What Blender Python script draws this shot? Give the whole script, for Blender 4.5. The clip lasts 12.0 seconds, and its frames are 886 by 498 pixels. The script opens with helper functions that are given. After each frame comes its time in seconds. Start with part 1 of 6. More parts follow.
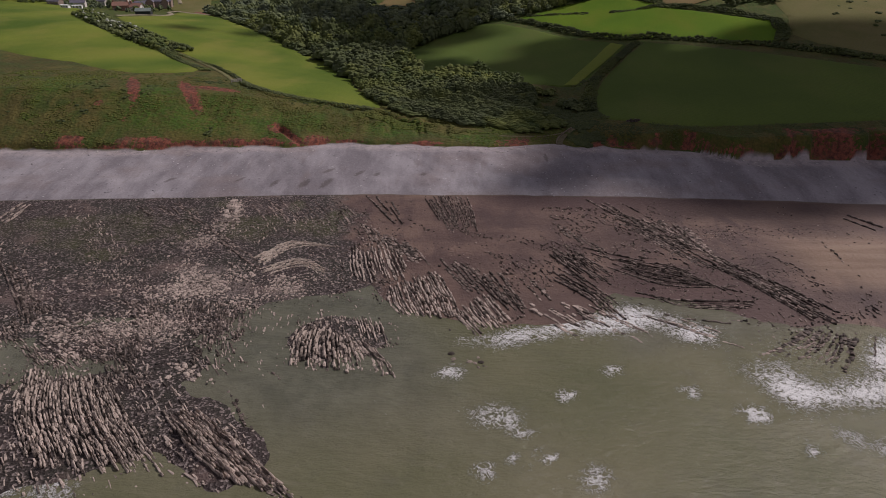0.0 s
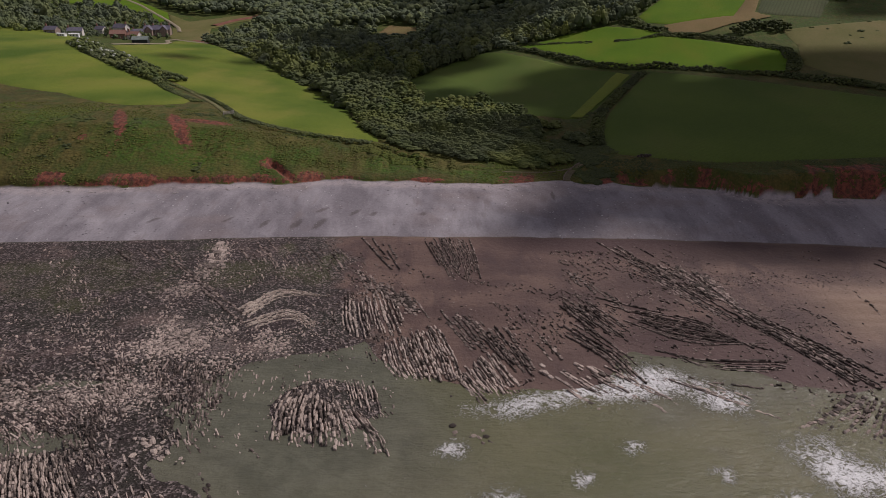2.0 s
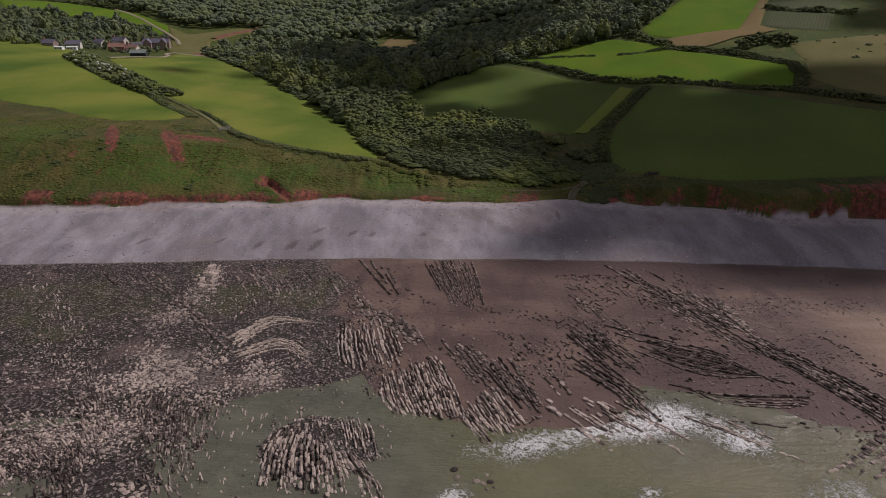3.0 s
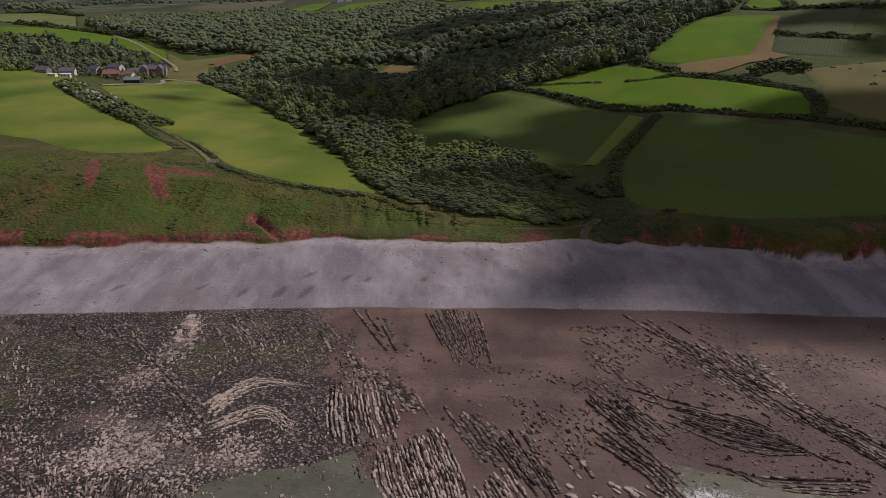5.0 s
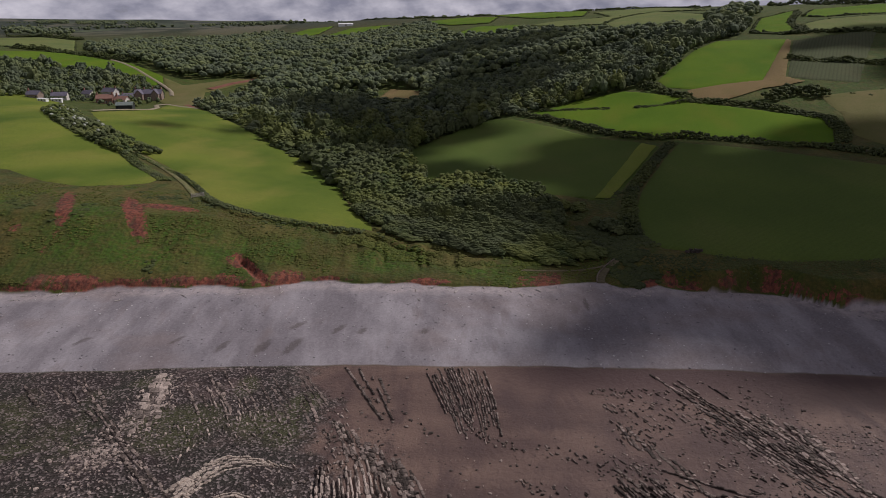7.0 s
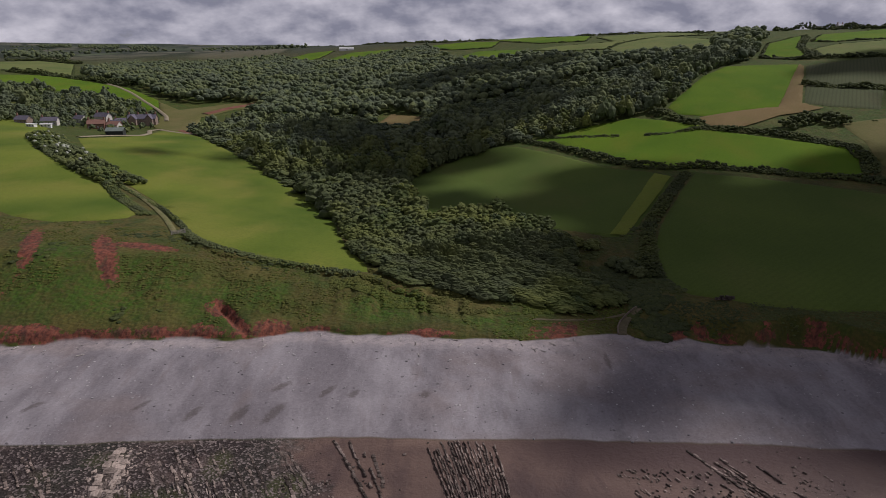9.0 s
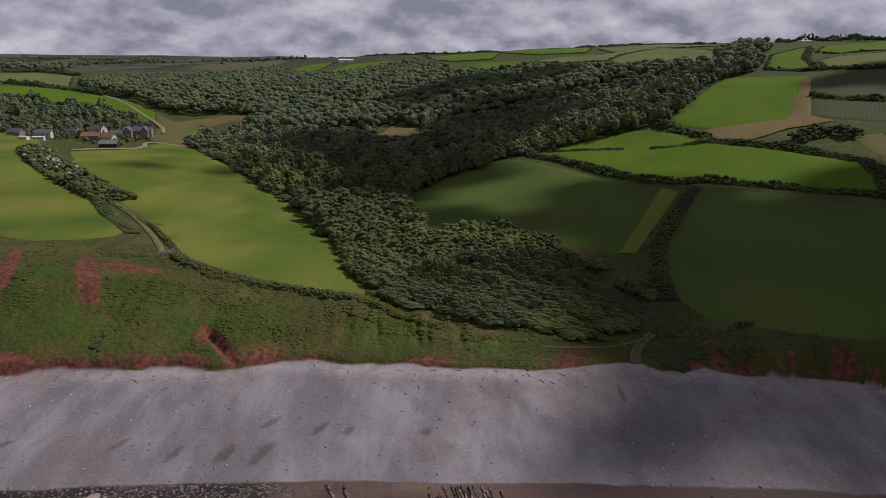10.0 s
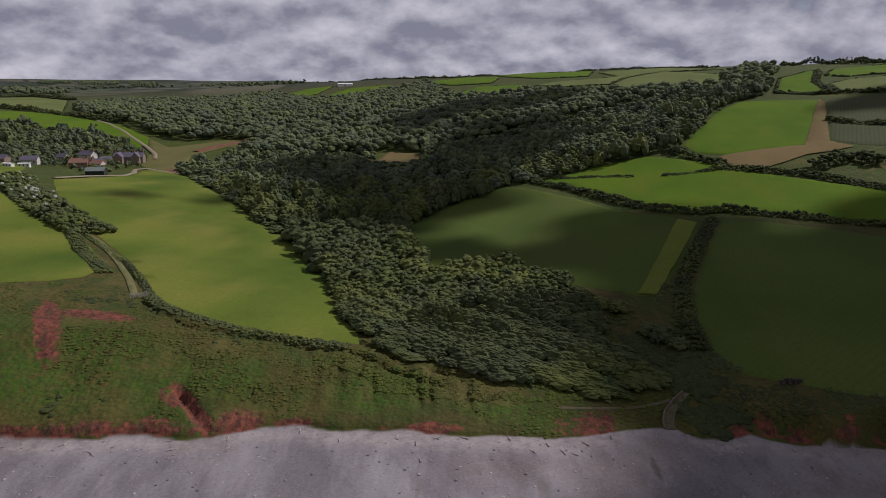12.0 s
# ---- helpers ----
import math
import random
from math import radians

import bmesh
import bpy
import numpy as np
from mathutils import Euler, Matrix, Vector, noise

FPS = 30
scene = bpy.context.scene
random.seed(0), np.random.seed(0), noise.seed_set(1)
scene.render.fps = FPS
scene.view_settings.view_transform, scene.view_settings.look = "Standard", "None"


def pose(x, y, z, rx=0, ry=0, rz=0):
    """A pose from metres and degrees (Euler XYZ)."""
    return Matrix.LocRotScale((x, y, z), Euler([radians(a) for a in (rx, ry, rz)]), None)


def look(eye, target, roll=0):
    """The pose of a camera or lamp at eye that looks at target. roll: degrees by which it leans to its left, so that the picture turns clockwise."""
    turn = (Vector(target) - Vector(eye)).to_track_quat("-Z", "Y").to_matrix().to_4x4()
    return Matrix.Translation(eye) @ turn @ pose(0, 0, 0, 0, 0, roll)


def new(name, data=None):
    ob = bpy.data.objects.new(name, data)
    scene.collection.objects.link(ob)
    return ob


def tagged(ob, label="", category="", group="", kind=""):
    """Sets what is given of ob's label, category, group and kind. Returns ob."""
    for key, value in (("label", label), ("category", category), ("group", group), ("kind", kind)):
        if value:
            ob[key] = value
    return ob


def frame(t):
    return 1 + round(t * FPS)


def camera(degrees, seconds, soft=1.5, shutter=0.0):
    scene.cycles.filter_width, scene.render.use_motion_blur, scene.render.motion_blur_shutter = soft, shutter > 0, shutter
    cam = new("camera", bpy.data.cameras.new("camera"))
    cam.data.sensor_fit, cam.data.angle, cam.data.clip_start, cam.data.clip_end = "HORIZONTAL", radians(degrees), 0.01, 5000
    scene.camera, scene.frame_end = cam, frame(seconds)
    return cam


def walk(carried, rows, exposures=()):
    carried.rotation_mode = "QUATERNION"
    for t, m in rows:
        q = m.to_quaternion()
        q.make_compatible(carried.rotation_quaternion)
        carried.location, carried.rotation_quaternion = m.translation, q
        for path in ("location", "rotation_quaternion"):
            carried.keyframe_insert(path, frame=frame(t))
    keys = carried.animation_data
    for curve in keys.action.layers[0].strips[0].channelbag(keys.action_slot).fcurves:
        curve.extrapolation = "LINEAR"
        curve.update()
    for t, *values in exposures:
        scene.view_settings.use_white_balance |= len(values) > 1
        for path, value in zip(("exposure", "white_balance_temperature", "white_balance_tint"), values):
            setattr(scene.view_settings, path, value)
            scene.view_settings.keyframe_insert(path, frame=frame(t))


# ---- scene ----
cam = camera(67.4, 12.0, soft=0.8)
PATH = [
    (0, (1.344, -223.772, 74.715), (1.335, -221.969, 73.85), 0.2),
    (0.5, (1.382, -220.276, 74.662), (1.373, -218.464, 73.814), 0.2),
    (1, (1.376, -216.648, 74.608), (1.366, -214.829, 73.776), 0.2),
    (1.5, (1.329, -212.93, 74.604), (1.318, -211.104, 73.788), 0.2),
    (2, (1.368, -209.286, 74.622), (1.355, -207.453, 73.822), 0.2),
    (2.5, (1.34, -205.388, 74.59), (1.326, -203.548, 73.806), 0.2),
    (3, (1.269, -201.206, 74.535), (1.253, -199.36, 73.766), 0.2),
    (5, (0.829, -184.299, 74.276), (0.809, -182.428, 73.57), 0.1),
    (5.5, (0.645, -179.758, 74.224), (0.625, -177.882, 73.533), 0.1),
    (6, (0.568, -175.036, 74.101), (0.546, -173.154, 73.425), 0.1),
    (6.5, (0.422, -170.199, 73.986), (0.399, -168.311, 73.326), 0.0),
    (7, (0.176, -165.372, 73.893), (0.152, -163.479, 73.248), 0.1),
    (9, (-0.677, -145.866, 73.668), (-0.703, -143.952, 73.087), 0.2),
    (9.5, (-0.953, -140.833, 73.675), (-0.979, -138.915, 73.109), 0.1),
    (10, (-1.322, -135.819, 73.647), (-1.347, -133.897, 73.097), 0.2),
    (10.5, (-1.518, -130.949, 73.532), (-1.543, -129.022, 72.998), 0.1),
    (11, (-1.677, -126.113, 73.491), (-1.702, -124.181, 72.973), 0.1),
    (11.5, (-2.012, -121.231, 73.486), (-2.037, -119.295, 72.984), 0.1),
    (12, (-2.528, -116.313, 73.481), (-2.552, -114.373, 72.996), 0.1),
]
walk(cam, [(t, look(eye, target, roll)) for t, eye, target, roll in PATH], exposures=[(0, -0.75, 6270, 21), (12, -0.76, 6100, 17)])

# ------------------------------------------------------------------ light
SUN_DIR = Vector((0.66, 0.24, 0.71)).normalized()  # towards the sun
sun_data = bpy.data.lights.new("sun", "SUN")
sun_data.energy, sun_data.angle, sun_data.color = 4.6, radians(1.2), (1.0, 0.95, 0.87)
sun = new("sun", sun_data)
sun.matrix_world = look(SUN_DIR * 1000, (0, 0, 0))

world = bpy.data.worlds.new("sky")
scene.world = world
world.use_nodes = True
wt = world.node_tree
wt.nodes.clear()


def wnode(kind, **sockets):
    n = wt.nodes.new(kind)
    for k, v in sockets.items():
        n.inputs[k.replace("_", " ")].default_value = v
    return n


def wmath(op, a, b):
    n = wt.nodes.new("ShaderNodeMath")
    n.operation = op
    for i, v in enumerate((a, b)):
        if isinstance(v, (int, float)):
            n.inputs[i].default_value = v
        else:
            wt.links.new(v, n.inputs[i])
    return n.outputs[0]


sky = wnode("ShaderNodeTexSky")
sky.sky_type, sky.sun_disc = "NISHITA", False
sky.sun_elevation, sky.sun_rotation = math.asin(SUN_DIR.z), math.atan2(SUN_DIR.x, SUN_DIR.y)
blue = wt.nodes.new("ShaderNodeVectorMath")
blue.operation = "SCALE"
blue.inputs["Scale"].default_value = 0.10
wt.links.new(sky.outputs[0], blue.inputs[0])
coord = wnode("ShaderNodeTexCoord")
axes = wnode("ShaderNodeSeparateXYZ")
wt.links.new(coord.outputs["Generated"], axes.inputs[0])
# a deck of cumulus seen from below, drawing together towards the horizon
lift = wmath("ADD", wmath("MAXIMUM", axes.outputs[2], 0.0), 0.50)
deck = wnode("ShaderNodeCombineXYZ")
wt.links.new(wmath("DIVIDE", axes.outputs[0], lift), deck.inputs[0])
wt.links.new(wmath("DIVIDE", axes.outputs[1], lift), deck.inputs[1])


def puff(scale, detail, rough_, ahead=0.0):
    moved = wnode("ShaderNodeMapping", Location=(0.0, ahead, 0.0))
    wt.links.new(deck.outputs[0], moved.inputs[0])
    n = wnode("ShaderNodeTexNoise", Scale=scale, Detail=detail, Roughness=rough_, Distortion=0.0)
    wt.links.new(moved.outputs[0], n.inputs["Vector"])
    return n.outputs[0]


body, beyond, heap = puff(5.6, 8.0, 0.54), puff(5.6, 8.0, 0.54, -0.06), puff(3.2, 3.0, 0.5)
cover = wnode("ShaderNodeMapRange", From_Min=0.16, From_Max=0.34)
wt.links.new(body, cover.inputs["Value"])
lit = wmath("ADD", wmath("MULTIPLY", wmath("SUBTRACT", body, beyond), 2.0), wmath("MULTIPLY", wmath("SUBTRACT", heap, 0.5), 0.9))
lit = wmath("ADD", wmath("ADD", lit, 0.40), wmath("MULTIPLY", wmath("SUBTRACT", body, 0.5), 0.9))
tone = wnode("ShaderNodeValToRGB")
tone.color_ramp.elements[0].position, tone.color_ramp.elements[0].color = 0.05, (0.36, 0.365, 0.44, 1)
tone.color_ramp.elements[1].position, tone.color_ramp.elements[1].color = 0.95, (0.93, 0.90, 0.93, 1)
wt.links.new(lit, tone.inputs[0])
# the bases of the clouds overhead are greyer than those seen side-on near the horizon
base_ = wnode("ShaderNodeMapRange", From_Min=0.10, From_Max=0.45, To_Min=1.0, To_Max=0.5)
wt.links.new(axes.outputs[2], base_.inputs["Value"])
under = wt.nodes.new("ShaderNodeVectorMath")
under.operation = "SCALE"
wt.links.new(tone.outputs[0], under.inputs[0])
wt.links.new(base_.outputs[0], under.inputs["Scale"])
mixed = wnode("ShaderNodeMix")
mixed.data_type = "RGBA"
wt.links.new(cover.outputs[0], mixed.inputs[0])
wt.links.new(blue.outputs[0], mixed.inputs[6])
wt.links.new(under.outputs[0], mixed.inputs[7])
glow = wnode("ShaderNodeBackground", Strength=1.0)
wt.links.new(mixed.outputs[2], glow.inputs[0])
wt.links.new(glow.outputs[0], wnode("ShaderNodeOutputWorld").inputs[0])

# ------------------------------------------------------------------ materials
class Nodes:
    """A thin wrapper to write a node material as expressions."""

    def __init__(self, name):
        self.mat = bpy.data.materials.new(name)
        self.mat.use_nodes = True
        self.tree = self.mat.node_tree
        self.tree.nodes.clear()
        self.place = self.tree.nodes.new("ShaderNodeNewGeometry").outputs["Position"]

    def put(self, socket, v):
        if isinstance(v, (int, float, tuple)):
            if isinstance(v, tuple) and len(v) == 3 and socket.type == "RGBA":
                v = (*v, 1)
            socket.default_value = v
        else:
            self.tree.links.new(v, socket)

    def noise(self, scale, detail=3.0, rough_=0.55, stretch=None, vec=None, warp=0.0):
        n = self.tree.nodes.new("ShaderNodeTexNoise")
        n.inputs["Scale"].default_value, n.inputs["Detail"].default_value = scale, detail
        n.inputs["Roughness"].default_value, n.inputs["Distortion"].default_value = rough_, warp
        self.put(n.inputs["Vector"], self.stretched(stretch, vec))
        return n.outputs[0]

    def stretched(self, stretch=None, vec=None, turn=0.0):
        v = vec or self.place
        if len(stretch or ()) == 4:
            stretch, turn = stretch[:3], stretch[3]
        if stretch:
            m = self.tree.nodes.new("ShaderNodeMapping")
            m.inputs["Scale"].default_value = stretch
            m.inputs["Rotation"].default_value = (0, 0, turn)
            self.put(m.inputs["Vector"], v)
            v = m.outputs[0]
        return v

    def cells(self, scale, feature="F1", out="Distance", stretch=None, jitter=1.0):
        n = self.tree.nodes.new("ShaderNodeTexVoronoi")
        n.feature = feature
        n.inputs["Scale"].default_value, n.inputs["Randomness"].default_value = scale, jitter
        self.put(n.inputs["Vector"], self.stretched(stretch))
        return n.outputs[out]

    def waves(self, scale, turn, warp, detail=2.0):
        n = self.tree.nodes.new("ShaderNodeTexWave")
        n.inputs["Scale"].default_value, n.inputs["Distortion"].default_value = scale, warp
        n.inputs["Detail"].default_value = detail
        self.put(n.inputs["Vector"], self.stretched((1, 1, 1), None, turn))
        return n.outputs["Fac"]

    def attr(self, name):
        n = self.tree.nodes.new("ShaderNodeAttribute")
        n.attribute_name = name
        return n.outputs["Fac"]

    def island(self):
        return self.tree.nodes.new("ShaderNodeNewGeometry").outputs["Random Per Island"]

    def each(self):
        return self.tree.nodes.new("ShaderNodeObjectInfo").outputs["Random"]

    def calc(self, op, a, b=0.0):
        n = self.tree.nodes.new("ShaderNodeMath")
        n.operation = op
        self.put(n.inputs[0], a)
        self.put(n.inputs[1], b)
        return n.outputs[0]

    def band(self, v, lo, hi, to_lo=0.0, to_hi=1.0):
        n = self.tree.nodes.new("ShaderNodeMapRange")
        for k, x in (("From Min", lo), ("From Max", hi), ("To Min", to_lo), ("To Max", to_hi)):
            self.put(n.inputs[k], x)
        self.put(n.inputs["Value"], v)
        return n.outputs[0]

    def mix(self, f, a, b, how="MIX"):
        n = self.tree.nodes.new("ShaderNodeMix")
        n.data_type, n.blend_type = "RGBA", how
        self.put(n.inputs[0], f)
        self.put(n.inputs[6], a)
        self.put(n.inputs[7], b)
        return n.outputs[2]

    def ramp(self, f, *stops):
        n = self.tree.nodes.new("ShaderNodeValToRGB")
        e = n.color_ramp.elements
        while len(e) < len(stops):
            e.new(0.5)
        for el, (p, c) in zip(e, stops):
            el.position, el.color = p, (*c, 1)
        self.put(n.inputs[0], f)
        return n.outputs[0]

    def done(self, colour, roughness=0.9, bump=None, depth=0.1, strength=1.0, metal=0.0, specular=0.3, **more):
        b = self.tree.nodes.new("ShaderNodeBsdfPrincipled")
        self.put(b.inputs["Base Color"], colour)
        self.put(b.inputs["Roughness"], roughness)
        self.put(b.inputs["Metallic"], metal)
        self.put(b.inputs["Specular IOR Level"], specular)
        for k, v in more.items():
            self.put(b.inputs[k.replace("_", " ")], v)
        if bump is not None:
            n = self.tree.nodes.new("ShaderNodeBump")
            n.inputs["Distance"].default_value, n.inputs["Strength"].default_value = depth, strength
            self.put(n.inputs["Height"], bump)
            self.tree.links.new(n.outputs[0], b.inputs["Normal"])
        o = self.tree.nodes.new("ShaderNodeOutputMaterial")
        self.tree.links.new(b.outputs[0], o.inputs[0])
        return self.mat


def ground_material():
    k = Nodes("ground")
    # rough grass and bracken
    big, mid, fine = k.noise(0.03, 4), k.noise(0.14, 4, 0.6), k.noise(1.3, 4, 0.65)
    grass = k.mix(k.band(big, 0.4, 0.62), (0.078, 0.067, 0.015), (0.118, 0.093, 0.022))
    grass = k.mix(k.band(mid, 0.44, 0.62), grass, (0.058, 0.079, 0.011))
    grass = k.mix(k.calc("MULTIPLY", k.attr("lush"), k.band(k.noise(0.5, 4, 0.7), 0.35, 0.6)), grass, (0.056, 0.114, 0.008))
    grass = k.mix(k.band(fine, 0.40, 0.60), k.mix(0.42, grass, (0.018, 0.028, 0.008)), grass)
    streak = k.noise(0.5, 3, 0.6, (1, 0.12, 0.12))
    grass = k.mix(k.band(streak, 0.55, 0.74, 0, 0.35), grass, (0.150, 0.128, 0.034))
    grass = k.mix(k.band(k.noise(0.42, 6, 0.72, (1, 0.3, 0.3), None, 0.5), 0.54, 0.66, 0, 0.42), grass, (0.030, 0.042, 0.011))
    grass = k.mix(k.band(k.noise(0.055, 3, 0.55), 0.56, 0.68, 0, 0.4), grass, (0.145, 0.122, 0.034))
    # far off the land is a patchwork of small fields, its colours blued for haze
    patch = k.cells(0.0052, "F1", "Color", (1, 0.5, 0))
    tone_ = k.tree.nodes.new("ShaderNodeRGBToBW")
    k.put(tone_.inputs[0], patch)
    plots = k.ramp(tone_.outputs[0], (0.25, (0.036, 0.046, 0.036)), (0.42, (0.095, 0.118, 0.060)), (0.55, (0.050, 0.058, 0.045)), (0.75, (0.13, 0.122, 0.085)))
    line = k.cells(0.0052, "DISTANCE_TO_EDGE", "Distance", (1, 0.5, 0))
    plots = k.mix(k.band(line, 0.03, 0.07), (0.022, 0.032, 0.018), plots)
    plots = k.mix(k.band(k.noise(0.004, 4, 0.6), 0.5, 0.56), plots, (0.026, 0.038, 0.022))
    grass = k.mix(k.attr("far"), grass, plots)
    # red marl
    soil = k.mix(k.band(k.noise(0.7, 5, 0.7, (1, 0.7, 0.7)), 0.38, 0.62), (0.075, 0.030, 0.022), (0.250, 0.080, 0.050))
    soil = k.mix(k.band(k.noise(0.35, 4, 0.6, (1.6, 0.5, 0.5)), 0.54, 0.68, 0, 0.8), soil, (0.075, 0.06, 0.03))
    # pebbles
    stone = k.cells(2.2, "F1", "Color")
    grey = k.tree.nodes.new("ShaderNodeRGBToBW")
    k.put(grey.inputs[0], stone)
    peb = k.mix(k.band(k.noise(0.12, 4, 0.55, (1.0, 0.28, 1, 0.45)), 0.38, 0.64), (0.180, 0.160, 0.172), (0.335, 0.308, 0.322))
    peb = k.mix(k.calc("MULTIPLY", k.attr("strand"), k.band(k.noise(0.5, 4, 0.7), 0.3, 0.6)), peb, (0.40, 0.345, 0.335))
    peb = k.mix(k.band(k.noise(0.045, 3, 0.5, (1.0, 1.6, 1, 0.2)), 0.52, 0.66, 0, 0.55), peb, (0.20, 0.155, 0.145))
    peb = k.mix(0.15, peb, k.mix(grey.outputs[0], (0.12, 0.11, 0.115), (0.50, 0.46, 0.48)))
    peb = k.mix(k.band(k.noise(0.16, 4, 0.6, (1.5, 0.4, 1, 0.45)), 0.56, 0.74, 0, 0.55), peb, (0.165, 0.128, 0.122))
    peb = k.mix(k.band(k.noise(1.6, 3, 0.7), 0.64, 0.76, 0, 0.22), peb, (0.50, 0.47, 0.47))
    peb = k.mix(k.band(k.calc("ADD", k.attr("smudge"), k.calc("MULTIPLY", k.calc("SUBTRACT", k.noise(0.9, 4, 0.7), 0.5), 1.2)), 0.5, 0.95, 0, 0.6), peb, (0.085, 0.068, 0.062))
    # sand, wet in the hollows
    sand = k.mix(k.band(k.noise(0.06, 4, 0.5, (0.45, 1.6, 1)), 0.36, 0.66), (0.096, 0.060, 0.051), (0.188, 0.123, 0.096))
    sand = k.mix(k.band(k.noise(0.10, 6, 0.62, (1.2, 0.5, 1), None, 0.6), 0.48, 0.64, 0, 0.75), sand, (0.075, 0.047, 0.044))
    sand = k.mix(k.band(k.noise(1.2, 4, 0.75), 0.58, 0.75, 0, 0.6), sand, (0.07, 0.05, 0.045))
    # cloud shade painted under the bank, and wet sand farther out
    sand = k.mix(k.attr("shade_damp"), sand, (0.085, 0.050, 0.046))
    sand = k.mix(k.attr("dry"), sand, k.mix(k.band(k.noise(0.10, 3, 0.5, (0.3, 3.0, 1)), 0.4, 0.65), (0.24, 0.155, 0.10), (0.33, 0.235, 0.165)))
    # the rock platform, weed and stones
    rock = k.mix(k.band(k.noise(0.08, 4), 0.4, 0.62), (0.036, 0.025, 0.023), (0.030, 0.027, 0.020))
    rock = k.mix(k.band(k.calc("ADD", k.attr("weed"), k.calc("MULTIPLY", k.calc("SUBTRACT", k.noise(0.12, 4, 0.6), 0.5), 1.4)), 0.35, 0.75, 0, 0.75), rock, (0.062, 0.064, 0.024))
    stones = k.cells(2.6, "F1", "Color")
    lum = k.tree.nodes.new("ShaderNodeRGBToBW")
    k.put(lum.inputs[0], stones)
    rock = k.mix(k.band(lum.outputs[0], 0.62, 0.78, 0, 0.9), rock, (0.225, 0.182, 0.168))
    rock = k.mix(k.band(k.noise(0.3, 4, 0.65), 0.6, 0.75, 0, 0.6), rock, (0.20, 0.15, 0.135))
    rock = k.mix(k.band(k.noise(0.05, 4, 0.6, (1, 1.4, 1)), 0.58, 0.70, 0, 0.8), rock, (0.16, 0.112, 0.098))
    rock = k.mix(k.calc("MULTIPLY", k.attr("worn"), k.band(k.noise(1.1, 6, 0.75, None, None, 0.4), 0.44, 0.62, 0.0, 0.7)), rock, k.mix(k.noise(0.5, 3), (0.22, 0.165, 0.145), (0.36, 0.29, 0.255)))
    wob = k.calc("MULTIPLY", k.calc("SUBTRACT", k.noise(0.35, 4, 0.65), 0.5), 1.1)

    ragged = k.calc("MULTIPLY", k.calc("SUBTRACT", k.noise(0.7, 6, 0.75), 0.5), 2.0)

    def zone(name, lo=0.44, hi=0.56):
        return k.band(k.calc("ADD", k.attr(name), wob), lo, hi)

    c = k.mix(k.band(k.calc("ADD", k.attr("soil"), k.calc("MULTIPLY", k.calc("ADD", wob, ragged), k.band(k.attr("soil"), 0.08, 0.4))), 0.46, 0.55), grass, soil)
    c = k.mix(k.band(k.attr("pebble"), 0.35, 0.65), c, peb)
    shore_ = k.mix(zone("rock", 0.35, 0.65), sand, rock)
    c = k.mix(k.band(k.attr("flat"), 0.3, 0.7), c, shore_)
    wet = k.band(k.attr("flat"), 0.3, 0.7, 0.93, 0.62)
    loose_ = k.calc("MAXIMUM", k.calc("MULTIPLY", k.attr("pebble"), 0.12), k.calc("MULTIPLY", k.attr("rock"), k.attr("flat")))
    height = k.calc("ADD", k.calc("MULTIPLY", k.calc("MULTIPLY", k.cells(2.6), loose_), 0.7), k.calc("MULTIPLY", k.noise(0.8, 5, 0.7), k.band(k.attr("pebble"), 0, 1, 0.9, 0.35)))
    tussock = k.calc("MULTIPLY", k.calc("ADD", k.noise(0.30, 5, 0.65, (1, 0.6, 0.6)), k.calc("MULTIPLY", k.cells(0.9, "SMOOTH_F1"), -0.5)), k.calc("MULTIPLY", k.band(k.attr("flat"), 0, 1, 2.2, 0.0), k.band(k.attr("pebble"), 0, 0.3, 1.0, 0.0)))
    return k.done(c, wet, k.calc("ADD", height, tussock), 0.35, 0.8)


def pasture_material(name, a, b, dry, scale=0.03, lines=0.0, turn=0.0):
    k = Nodes(name)
    c = k.mix(k.band(k.noise(scale, 4, 0.5, (1, 0.7, 1)), 0.36, 0.66), a, b)
    c = k.mix(k.band(k.noise(scale * 1.7, 3, 0.5, (1.2, 0.7, 1)), 0.5, 0.72, 0, 0.6), c, dry)
    c = k.mix(k.band(k.noise(1.1, 4, 0.7), 0.4, 0.75, 0, 0.35), c, tuple(v * 0.45 for v in a))
    if lines:
        c = k.mix(k.calc("MULTIPLY", k.band(k.waves(0.16, turn, 0.6), 0.45, 0.9), lines), c, tuple(v * 0.55 for v in a))
    return k.done(c, 0.95, k.noise(2.2, 4, 0.7), 0.25, 0.6, specular=0.15)


